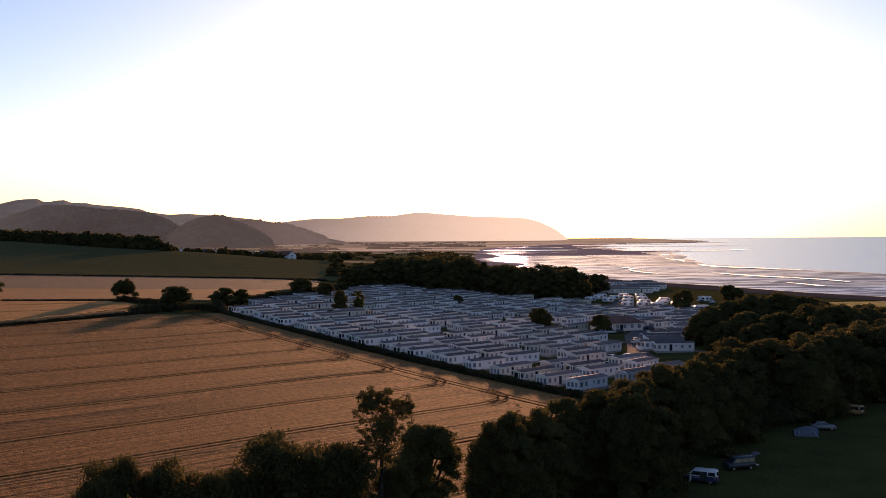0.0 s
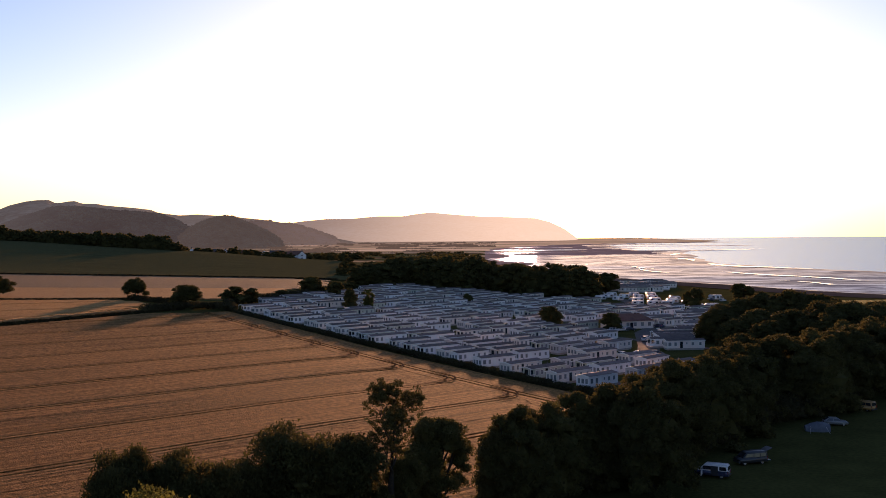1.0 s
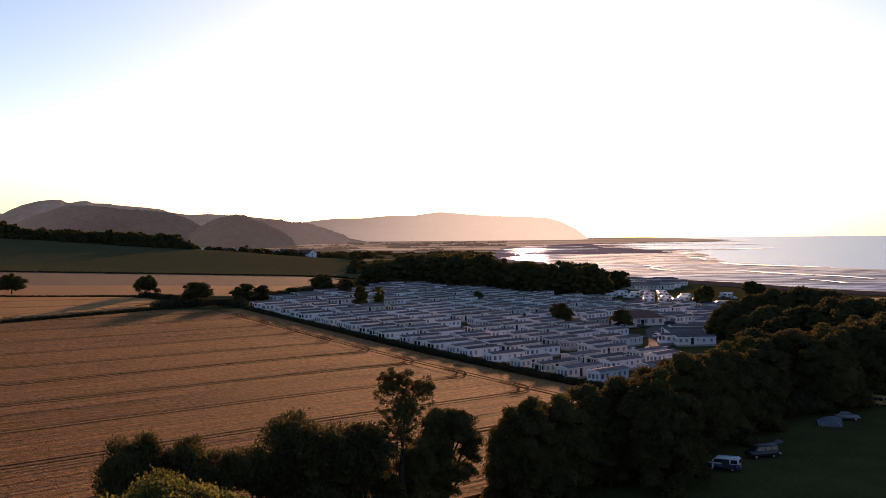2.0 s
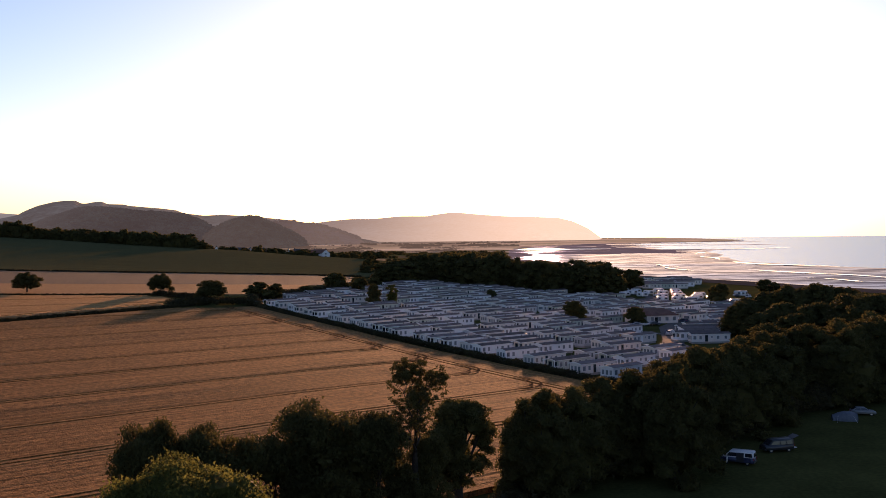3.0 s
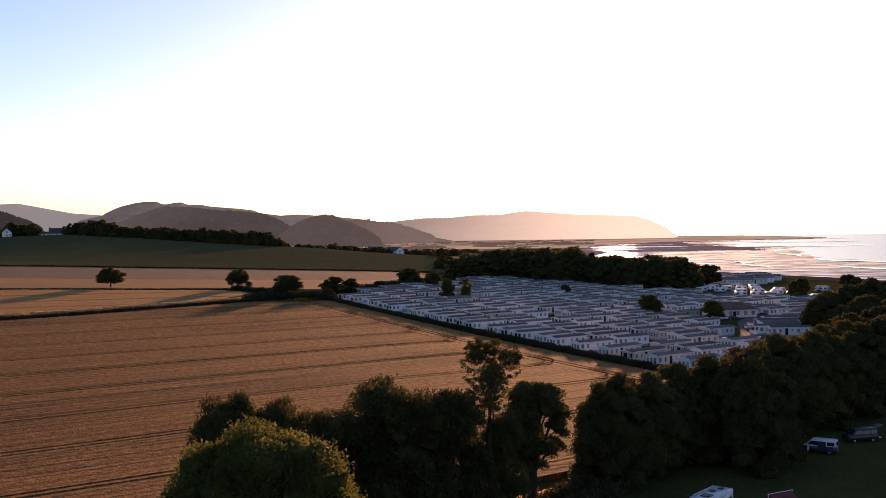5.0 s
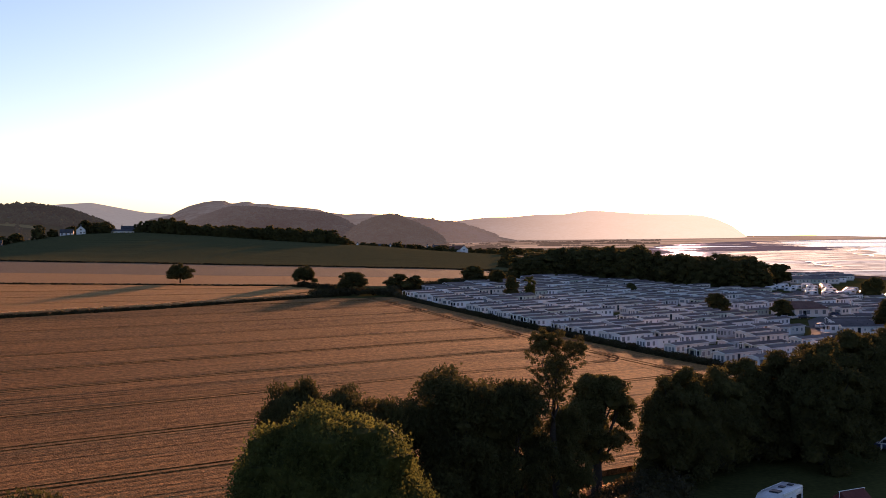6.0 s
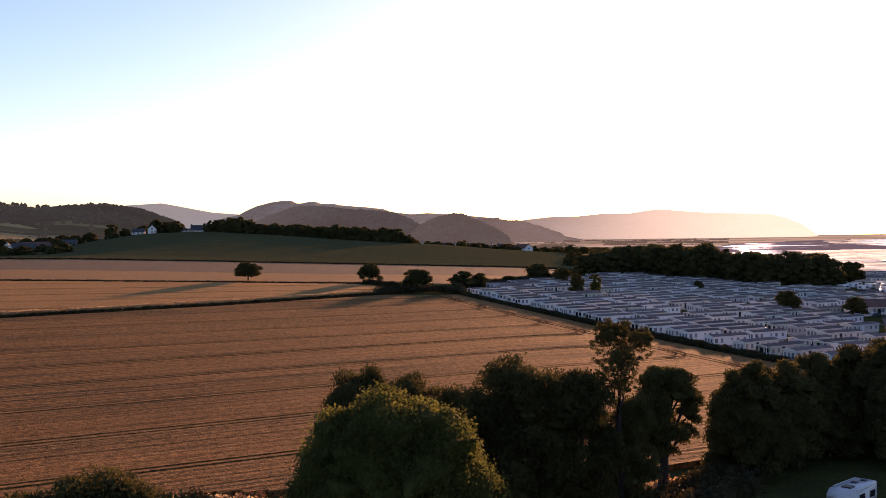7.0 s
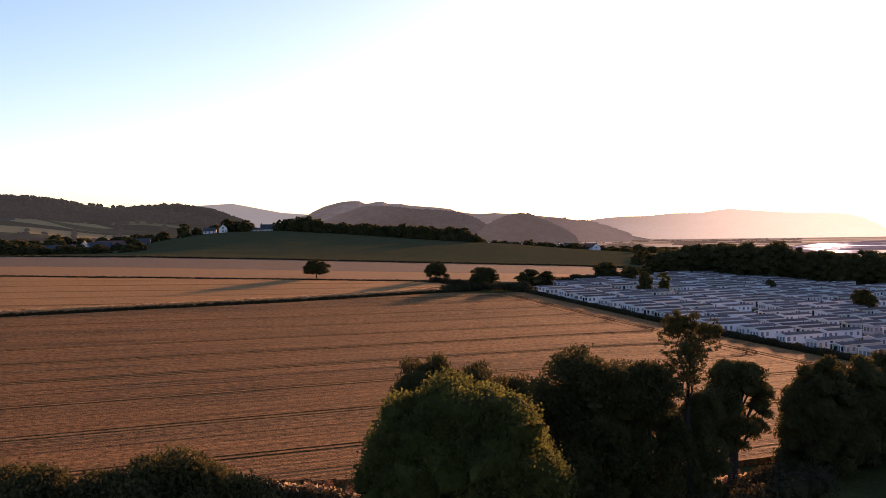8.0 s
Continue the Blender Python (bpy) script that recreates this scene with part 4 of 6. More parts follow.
LINE = [(5.6, 117.5, 13.8, 8.4), (10.5, 124, 13.4, 8), (15.5, 131, 13.3, 9), (21, 134, 14.3, 9.5), (24, 128, 15.8, 10), (27, 143, 14.6, 10), (32, 150, 15.4, 11), (38, 158, 14.8, 11), (44, 166, 15.2, 11.5),
        (50, 177, 15.2, 12), (54.6, 190.3, 15.2, 12), (60.5, 191.7, 15.2, 12), (66, 186, 14.6, 12), (69.7, 196, 15.6, 12), (75, 200, 14.6, 12), (81.2, 204, 15, 12), (86, 218, 15.2, 13), (93, 224, 15.4, 13), (94, 214, 15.2, 12)]
for i, (x, y, h, w) in enumerate(LINE):
    tree(LINED[i % 4], x, y, h, w * 1.2, rt.random() * 360, "dark oak in the dense hedgerow by the campsite", "hedgerow trees")
BEYOND = [(81.5, 315, 10.5, 11), (86, 322, 11, 12), (93, 327, 12.5, 13), (99.5, 325, 14.8, 14), (104, 314, 16, 15), (109, 306, 15, 14), (116, 316, 13.5, 14), (103, 277, 14.8, 15), (104, 265, 15.4, 15), (112, 270, 14.5, 14), (95, 288, 12, 13), (90, 300, 11, 12), (110, 290, 14, 14),
          (122, 296, 13.5, 14), (126, 280, 14, 15), (120, 262, 14.5, 15), (132, 268, 14, 15), (140, 285, 13, 14), (112, 246, 14.5, 14), (124, 246, 14, 14), (137, 250, 13.5, 14), (104, 236, 14, 13), (86, 280, 9.5, 10), (82, 296, 8.5, 9), (130, 310, 12, 14)]
for i, (x, y, h, w) in enumerate(BEYOND):
    tree(DOMED[i % 3], x, y, h * 1.06, w * 1.3, rt.random() * 360, "dark rounded oak between park and shore", "trees by the shore", (12, 11))
# the wood behind the park
for i in range(42):
    t = (i % 21) / 20
    x = -50 + 118 * t + rt.uniform(-2.5, 2.5)
    y = np.interp(t, [0, 0.25, 0.5, 0.75, 1], [572, 592, 570, 548, 538]) + (i // 21) * 17 + rt.uniform(-4, 4)
    h = np.interp(t, [0, 0.1, 0.25, 0.5, 0.65, 0.75, 0.85, 0.94, 1], [14.5, 17.5, 18.5, 22, 19.5, 17, 15, 19.5, 17]) * rt.uniform(0.82, 1.07)
    tree(WOODLAND[i % 4], x, float(y), float(h), rt.uniform(16, 22), rt.random() * 360, "dark tree in the wood behind the park", "wood behind the park", (12, 11))
for x, y, h, w, m in [(-140.4, 436, 9.8, 9.6, 0), (-193.3, 421, 9.6, 10.5, 1), (-111.6, 410, 9, 12, 2)]:
    tree(LONE[m], x, y, h, w, 30 * m, "lone dark oak in the hedgerow between fields", "field oaks", (11.5, 11.5))
for x, y, h, w in [(-94.8, 420, 8.5, 12), (-88, 428, 7.5, 9), (-72.3, 490, 9.5, 12), (-66, 476, 7, 9), (-57, 465, 9, 9), (-80, 455, 5, 8), (-62, 500, 7, 8), (-53, 508, 7, 8)]:
    tree(MID[int(h) % 3], x, y, h, w, rt.random() * 360, "dark hedge bush at the corner of the park", "park boundary bushes", (12, 11), 0.5)
for x, y, h, w in [(-43.6, 406, 10.5, 7.5), (34.3, 366, 9, 9), (54.6, 353, 7.5, 8.5), (86, 575, 13, 17), (104.6, 448, 11, 11), (148, 520, 9, 14), (5, 470, 6.5, 6)]:
    tree(MID[int(w) % 3], x, y, h, w, rt.random() * 360, "dark rounded tree among the static caravans", "park trees", (12, 11), 0.8)
tree(dome_tree_meshes(77, 9.5, 4.8, 0.8, 5000, 0.3, LEAF_LIGHT, 34, 0.14, 0.7), -36.6, 410, 9.5, 4.8, 0, "small yellow-green tree among the static caravans", "park trees", (9.5, 4.8))
# trees along the crest of the green hill
for i in range(34):
    x, y = polar(-25.5 + i * 0.29 + rt.uniform(-0.1, 0.1), 925 + rt.uniform(0, 45))
    tree(FAR[i % 5], x, y, rt.uniform(10, 16), rt.uniform(12, 18), rt.random() * 360, "dark tree on the crest of the hill", "hilltop trees", (12, 11), 0.8)
for i in range(96):
    a = np.interp(i, [0, 10, 60, 95], [-25.6, -24.1, -19.0, -15.1]) + rt.uniform(-0.1, 0.1)
    r = 890 + rt.uniform(0, 22)
    x, y = polar(a, r)
    h = np.interp(a, [-25.6, -25.0, -24.2, -23.2, -20, -19, -17, -15.4, -15.1], [13, 16.5, 12.5, 11, 11, 14, 13, 12, 8]) * rt.uniform(0.68, 1.15)
    tree(FAR[i % 5], x, y, float(h), rt.uniform(9, 14), rt.random() * 360, "dark tree on the crest of the hill", "hilltop trees", (12, 11), 0.8)


# ---- hedges ----


def hedge(points, height, width, mat, density, size, seed, label, name="hedge"):
    """A clipped-looking but uneven hedge of leaf sprays along a line on the ground."""
    rnd = np.random.RandomState(seed)
    centres, radii = [], []
    for (ax, ay), (bx, by) in zip(points, points[1:]):
        n = max(2, int(math.hypot(bx - ax, by - ay) / (width * 0.55)))
        for k in range(n):
            t = (k + rnd.rand() * 0.6) / n
            x, y = ax + (bx - ax) * t + rnd.normal() * 0.2, ay + (by - ay) * t + rnd.normal() * 0.2
            h = height * (0.75 + 0.4 * rnd.rand())
            centres.append((x, y, gz(x, y) + h * 0.45))
            radii.append(max(width * 0.5, h * 0.5) * (0.85 + 0.3 * rnd.rand()))
    v, f = leaf_cloud(centres, radii, int(len(centres) * density * 1.6), size * 1.1, rnd, core=0.75, facets=1, flat=height / max(width, height) * 0.95)
    return tagged(new(name, mesh_data(name, v, quads(f), mat)), label, "hedge", kind="stuff")


hedge([HEDGE_B, (7.2, 241.7), (-15.2, 278.2), (-42.3, 318.3), (-66.7, 353.9), HEDGE_A], 1.9, 2.6, HEDGE, 130, 0.3, 1, "dark clipped hedge along the caravan park")
hedge([(-271, 181), (-211, 237), (-186.5, 271.5), (-156.5, 312), (-138, 343.5), (-118, 379), (-108, 396)], 1.35, 2.1, HEDGE, 80, 0.35, 2, "dark field hedge with a grassy bank")
hedge([(-430, 300), (-311, 354), (-268, 373.5), (-202, 404.3), (-140, 431.5), (-118, 415)], 1.0, 1.9, HEDGE, 60, 0.4, 3, "low dark field hedge")
hedge([(-414, 473), (-346, 523), (-277, 556), (-180, 592), (-113, 606), (-72, 615)], 1.2, 2.2, HEDGE, 30, 0.6, 4, "thin dark hedge below the green slope")
# Undergrowth added to close trunk gaps and keep low sun off the meadow.
hedge([(9, 120), (15, 128), (27, 140), (40, 156), (52, 174), (66, 184), (84, 206), (102, 224), (120, 240)], 5.5, 5.5, HEDGE, 200, 0.4, 6, "added dark undergrowth beneath the trees, blocking low sun")
hedge([(-52, 90), (-30, 84), (-16, 90), (-6, 98), (-1, 107), (4, 115), (9, 124)], 2.2, 2.8, HEDGE, 120, 0.3, 7, "low scrub and brambles along the field edge")
hedge([(-28, 74), (-18, 78), (-8, 86), (0, 97), (6, 106)], 4.2, 4.2, HEDGE, 170, 0.3, 13, "dark scrub beneath the field hedge trees")
hedge([(-170, 42), (-136, 57), (-101, 73), (-72, 86), (-49, 94.5), (-38, 88), (-28, 88), (-20, 93), (-10, 101), (-4, 109), (0, 113), (5, 122), (12, 136), (20, 155), (24, 172)], 0.9, 2.0, STRAW, 60, 0.3, 8, "dry grass and nettles at the field edge", "field_margin")
hedge([(-273, 185), (-215, 242), (-190.5, 276), (-160.5, 316.5), (-142, 348), (-123, 382)], 1.5, 2.2, STRAW, 120, 0.3, 9, "sunlit dry grass verge behind the hedge", "field_margin")
hedge([(-266, 178.5), (-208.5, 235), (-184, 269.5), (-154.2, 309.5), (-135.8, 341.5), (-115.5, 376)], 0.3, 1.3, STRAW, 60, 0.3, 15, "pale trodden strip between hedge and wheat", "field_margin")
# Second assumed row, placed to block more of the low sun.
hedge([(8, 126), (16, 138), (28, 150), (40, 166), (50, 182)], 4.0, 4.5, HEDGE, 120, 0.42, 10, "added dark undergrowth beneath the trees, blocking low sun")
hedge([(1, 112), (6, 122), (12, 135), (19, 150), (23, 166), (27, 182)], 3.0, 3.4, HEDGE, 110, 0.35, 14, "dark scrub along the foot of the hedgerow trees")
hedge([(-120, 381), (-109, 393), (-99, 400), (-90, 394)], 3.2, 3.6, HEDGE, 90, 0.5, 11, "thick dark hedge where the fields meet the park")
hedge([(-142, 433), (-126, 424), (-114, 412), (-104, 402)], 2.4, 3.0, HEDGE, 70, 0.5, 12, "dark field hedge running to the park corner")
hedge([HEDGE_A, (-95, 412), (-84, 440), (-76, 470), (-66, 500), (-58, 540)], 3.4, 3.6, HEDGE, 70, 0.5, 5, "thick uneven hedge of bushes beside the park")

DOCK = material("dry_dock_seed_heads", (0.2, 0.1, 0.06), (0.42, 0.25, 0.15), 0.6, 6, 0.9, translucent=0.35, spec=0.05)


def dock_plant(seed):
    """A clump of tall weeds gone to seed: thin stems carrying ragged spires of dry seed heads over a tuft of leaves."""
    rnd = np.random.RandomState(seed)
    ob = empty("dock_plant", pose(0, 0, 0), "tall dry dock gone to seed at the field edge", "weed", "weeds by the field")
    stems, spires, radii = Shape(), [], []
    for k in range(11):
        a, r, h = rnd.rand() * 6.28, rnd.rand() * 0.45, rnd.uniform(0.9, 1.7)
        p, lean = Vector((r * math.cos(a), r * math.sin(a), -0.05)), Vector((rnd.normal() * 0.12, rnd.normal() * 0.12, h))
        stems.tube([p, p + lean * 0.5, p + lean], [0.016, 0.012, 0.006], 4)
        for q in (0.5, 0.62, 0.74, 0.86, 0.97):
            spires.append(tuple(p + lean * q))
            radii.append(0.13 - 0.07 * q)
    part("stem", stems.data("stem", DOCK), ob)
    v, f = leaf_cloud(spires, radii, 900, 0.07, rnd, shell=0.1, core=0)
    part("seed_head", mesh_data("seed_head", v, quads(f), DOCK), ob)
    v, f = leaf_cloud([(0, 0, 0.15), (0.25, 0.1, 0.12), (-0.2, 0.15, 0.14)], [0.3, 0.24, 0.26], 260, 0.16, rnd, shell=0.3, core=0)
    part("foliage", mesh_data("foliage", v, quads(f), HEDGE), ob)
    return ob


weeds, rw = [dock_plant(300 + k) for k in range(3)], random.Random(8)
for i in range(46):
    t = rw.random()
    x, y = (-62 + 26 * t + rw.uniform(-1.5, 1.5), 88 + 9 * t + rw.uniform(-3.5, 2.5)) if i < 30 else (-16 + 16 * t + rw.uniform(-1.5, 1.5), 92 + 16 * t + rw.uniform(-2, 2.5))
    m = pose(x, y, gz(x, y), 0, 0, rw.uniform(0, 360)) @ Matrix.Scale(rw.uniform(0.8, 1.4), 4)
    if i < 3:
        weeds[i].matrix_basis = m
    else:
        copy_thing(weeds[i % 3], m)

# ---- caravan park ----
AX = radians(41)


def static_caravan(name, length, wall, roof, porch, label, seed, detail):
    """A long gabled mobile home on a skirted base: body, roof, windows and door as parts. Long axis on x, front gable at -x."""
    w, z0, z1, zr = 1.85, 0.55, 2.85, 3.2
    ob = empty(name, pose(0, 0, 0), label, "static caravan", "static caravans")
    h = length / 2
    part("body", Shape().prism([(-w, z0), (w, z0), (w, z1), (0, zr - 0.06), (-w, z1)], -h, h, "x").data("body", wall), ob)
    part("skirt", Shape().box(-h + 0.15, h - 0.15, -w + 0.12, w - 0.12, -0.4, z0).data("skirt", SKIRT), ob)
    e, t = 0.16, 0.08
    lip = 1.35 if porch else 0.3
    k = (zr - z1) / w
    part("roof", Shape().prism([(-w - e, z1 - k * e), (0, zr), (w + e, z1 - k * e), (w + e, z1 - k * e + t), (0, zr + t), (-w - e, z1 - k * e + t)], -h - lip, h + 0.2, "x").data("roof", roof), ob)
    part("barge_board", Shape().prism([(-w - e, z1 - k * e - 0.12), (0, zr - 0.12), (w + e, z1 - k * e - 0.12), (w + e, z1 - k * e + t), (0, zr + t), (-w - e, z1 - k * e + t)], -h - lip - 0.06, -h - lip, "x").data("barge_board", TRIM), ob)
    if detail:
        part("gutter", Shape().box(-h - lip, h + 0.2, -w - e - 0.07, -w - e, z1 - 0.14, z1 - 0.04).data("gutter", TRIM), ob)
    xs = [-h + 0.9, -h + 2.6, -h + 0.52 * length, -h + 0.68 * length, h - 1.4]
    sizes = [(0.9, 1.25, 2.3), (0.75, 1.25, 2.3), (0.45, 1.65, 2.25), (0.8, 1.35, 2.25), (0.7, 1.35, 2.25)]
    for x, (ww, a, b) in zip(xs, sizes):
        win = part("window", Shape().box(x - ww / 2, x + ww / 2, -w - 0.03, -w + 0.01, a, b).data("window", CURTAINED), ob)
        if detail:
            part("frame", Shape().box(x - ww / 2 - 0.07, x + ww / 2 + 0.07, -w - 0.02, -w + 0.01, a - 0.07, b + 0.07).data("frame", TRIM), win)
    dx = -h + 0.38 * length
    part("door", Shape().box(dx - 0.42, dx + 0.42, -w - 0.035, -w + 0.01, z0 + 0.05, 2.5).data("door", TRIM if seed % 2 else GLASS), ob)
    if porch:
        for y in (-0.8, 0.8):
            part("front_window", Shape().box(-h - 0.03, -h + 0.01, y - 0.52, y + 0.52, z0 + 0.12, 2.35).data("front_window", GLASS), ob)
            part("post", Shape().box(-h - 1.32, -h - 1.2, y * 2.2 - 0.06, y * 2.2 + 0.06, z0, z1 - 0.02).data("post", TRIM), ob)
        part("deck", Shape().box(-h - 1.7, -h - 0.02, -w, w, -0.3, z0).data("deck", SKIRT), ob)
        part("railing", Shape().box(-h - 1.7, -h - 1.64, -w, w, z0 + 0.1, z0 + 0.9).box(-h - 1.7, -h, -w, -w + 0.06, z0 + 0.1, z0 + 0.9).data("railing", TRIM), ob)
    elif detail:
        for y in (-1.1, 0, 1.1):
            part("front_window", Shape().box(-h - 0.03, -h + 0.01, y - 0.34, y + 0.34, 1.2, 2.25).data("front_window", CURTAINED), ob)
    else:
        part("front_window", Shape().box(-h - 0.03, -h + 0.01, -1.15, 1.15, 1.25, 2.2).data("front_window", CURTAINED), ob)
    if detail:
        part("flue", Shape().tube([(h * 0.3, 0.6, zr - 0.25), (h * 0.3, 0.6, zr + 0.35)], [0.09, 0.09], 6).data("flue", ROOF), ob)
    return ob


SAGE = material("sage_cladding", (0.4, 0.43, 0.36), (0.5, 0.53, 0.46), 2, 6, 0.6, per_object=0.3)
KINDS = [static_caravan("static_caravan", L, wl, ROOF, p, lb, i, d) for d in (True, False) for i, (L, wl, p, lb) in enumerate([
    (11.5, CREAM, False, "cream static caravan with a dark tiled gable roof"), (12.2, WHITE, True, "white static caravan with glazed front and deck"),
    (10.6, GREYCLAD, False, "pale grey static caravan with a dark gable roof"), (11.0, WHITE, False, "white static caravan with a shallow grey roof"),
    (12.0, CREAM, True, "cream static caravan with a railed front deck"), (10.8, CREAM, False, "faded cream static caravan on a skirted base"), (11.2, SAGE, True, "sage green static caravan with a white-trimmed roof"), (10.2, WHITE, False, "short white static caravan with a grey roof")])]
PARK = [HEDGE_A, HEDGE_B, (42, 196), (52, 215), (66, 262), (78, 300), (96, 360), (118, 425), (112, 440), (72, 462), (60, 520), (32, 536), (3, 556), (-24, 578), (-48, 566), (-54, 505), (-68, 470), (-80, 425)]
CLEAR = [(50, 346), (46, 356), (50, 376), (72, 376), (92, 345), (92, 300), (66, 284), (60, 268), (45, 274), (48, 300)]      # the open ground by the clubhouse
OBSTACLES = [(-43.6, 406, 4), (34.3, 366, 5), (54.6, 353, 4.5), (-36.6, 410, 3), (104.6, 448, 6)]
used = set()
# rows run along the hedge; each row's units stand side by side
row_dir = -hd
cross = Vector((-inw.x, -inw.y))
count = 0
for r in range(12):
    v = 8.5 + r * 17.4 + (0.0 if r < 1 else rt.uniform(-0.6, 0.6))
    u = 3 + rt.uniform(0, 4) + (r % 3) * 2
    while u < 370:
        u += rt.choice([7.4, 7.8, 8.2, 8.6, 9.0, 9.6, 12.0])
        p = Vector(HEDGE_B) + row_dir * u + cross * (v + (rt.uniform(-2.0, 2.0) if r else rt.uniform(0.6, 1.8)))
        if not bool(in_polygon(np.array([p.x]), np.array([p.y]), PARK)[0]):
            continue
        if bool(in_polygon(np.array([p.x]), np.array([p.y]), CLEAR)[0]) or r and rt.random() < 0.05:
            continue
        if any(math.hypot(p.x - ox, p.y - oy) < orad + 4.5 for ox, oy, orad in OBSTACLES):
            continue
        k = rt.randrange(8) + (0 if r < 4 and u < 170 else 8)
        m = pose(p.x, p.y, gz(p.x, p.y), 0, 0, math.degrees(AX) + rt.gauss(0, 3))
        if k in used:
            copy_thing(KINDS[k], m)
        else:
            KINDS[k].matrix_basis = m
            used.add(k)
        count += 1

# ---- roads in the park ----


def ribbon(name, points, width, lift, mat, label, step=4.0):
    v, f = [], []
    pts = []
    for (ax, ay), (bx, by) in zip(points, points[1:]):
        n = max(1, int(math.hypot(bx - ax, by - ay) / step))
        pts += [(ax + (bx - ax) * k / n, ay + (by - ay) * k / n) for k in range(n)]
    pts.append(points[-1])
    for i, p in enumerate(pts):
        d = Vector(pts[min(i + 1, len(pts) - 1)]) - Vector(pts[max(i - 1, 0)])
        d.normalize()
        for s in (-0.5, -0.17, 0.17, 0.5):
            x, y = p[0] - d.y * width * s, p[1] + d.x * width * s
            v.append((x, y, gz(x, y) + lift))
        if i:
            k = len(v) - 8
            f += [(k + j, k + j + 1, k + j + 5, k + j + 4) for j in range(3)]
    return tagged(new(name, mesh_data(name, v, f, mat, True)), label, "road", kind="structure")


ribbon("road_park", [(44, 240), (52, 275), (58, 305), (64, 345), (80, 385), (92, 430), (88, 480), (84, 540)], 6.5, 0.06, TARMAC, "worn tarmac road through the caravan park")
for r in (1, 3, 5, 7):
    a = Vector(HEDGE_B) + cross * (17.2 * r + 0.2) + row_dir * 8
    b = Vector(HEDGE_B) + cross * (17.2 * r + 0.2) + row_dir * (230 if r < 4 else 300)
    ribbon("road_lane", [tuple(a), tuple(b)], 3.4, 0.05, TARMAC, "narrow tarmac lane between rows of caravans", 8)

beach = []
for k, (x, y) in enumerate(SHORE[1:9]):
    d = Vector(SHORE[k + 2]) - Vector(SHORE[k])
    d.normalize()
    beach.append((x - d.y * 17, y + d.x * 17))
ribbon("beach", beach, 44, 0.25, SHINGLE, "dark shingle beach above the tidal flats", 12.0)

# ---- vehicles ----
PAINT_WHITE = material("white_paint", (0.52, 0.51, 0.51), (0.62, 0.61, 0.61), 1, 5, 0.3, spec=0.5)
PAINT_BLUE = material("dark_blue_paint", (0.02, 0.028, 0.06), (0.03, 0.04, 0.085), 1, 5, 0.3, spec=0.5)
PAINT_DARK = material("dark_grey_paint", (0.022, 0.023, 0.027), (0.04, 0.042, 0.048), 1, 5, 0.3, spec=0.5)
PAINT_SILVER = material("silver_paint", (0.4, 0.41, 0.42), (0.5, 0.51, 0.52), 1, 5, 0.3, spec=0.5)
PAINT_GREY = material("dark_silver_paint", (0.13, 0.135, 0.14), (0.19, 0.195, 0.2), 1, 5, 0.3, spec=0.5)
PAINT_YELLOW = material("faded_orange_paint", (0.24, 0.12, 0.035), (0.32, 0.17, 0.055), 1, 5, 0.4, spec=0.4)
PAINT_RED = material("dull_red_canvas", (0.13, 0.03, 0.025), (0.2, 0.05, 0.04), 1, 5, 0.9)
RUBBER = material("tyre_rubber", (0.012, 0.012, 0.012), (0.025, 0.025, 0.025), 1, 5, 0.9)
ALLOY = material("wheel_metal", (0.35, 0.35, 0.35), (0.5, 0.5, 0.5), 1, 5, 0.4, metallic=0.8)
CANVAS = material("pale_blue_grey_tent_fabric", (0.1, 0.115, 0.14), (0.15, 0.165, 0.2), 2, 5, 0.8, translucent=0.2)
LAMP_RED = material("red_lamp_lens", (0.25, 0.01, 0.01), (0.35, 0.02, 0.02), 1, 5, 0.2)


def shell(profile, half, belt, top, tuck):
    """A vehicle body from a side outline (x, z), narrowing above the belt line."""
    n = len(profile)

    def wide(z):
        return half - tuck * max(0.0, (z - belt) / (top - belt))
    left = [(x, -wide(z), z) for x, z in profile]
    right = [(x, wide(z), z) for x, z in profile]
    bm = bmesh.new()
    a = [bm.verts.new(p) for p in left]
    b = [bm.verts.new(p) for p in right]
    bm.faces.new(a)
    bm.faces.new(list(reversed(b)))
    for i in range(n):
        bm.faces.new((a[i], b[i], b[(i + 1) % n], a[(i + 1) % n]))
    bmesh.ops.recalc_face_normals(bm, faces=bm.faces)
    bmesh.ops.bevel(bm, geom=[e for e in bm.edges], offset=0.05, segments=2, affect="EDGES", clamp_overlap=True)
    return bm, wide


def from_bm(bm, name, mat, smooth=True):
    me = bpy.data.meshes.new(name)
    bm.to_mesh(me)
    bm.free()
    me.materials.append(mat)
    if smooth:
        me.polygons.foreach_set("use_smooth", np.ones(len(me.polygons), bool))
    return me


def panes(ob, wide, quads_xz, mat, name="window", sides=(-1, 1)):
    for side in sides:
        for q in quads_xz:
            v = [(x, side * (wide(z) + 0.012), z) for x, z in q] + [(x, side * (wide(z) - 0.03), z) for x, z in q]
            f = [(0, 1, 2, 3), (7, 6, 5, 4)] + [(i, i + 4, (i + 1) % 4 + 4, (i + 1) % 4) for i in range(4)]
            part(name, mesh_data(name, v, f, mat), ob)


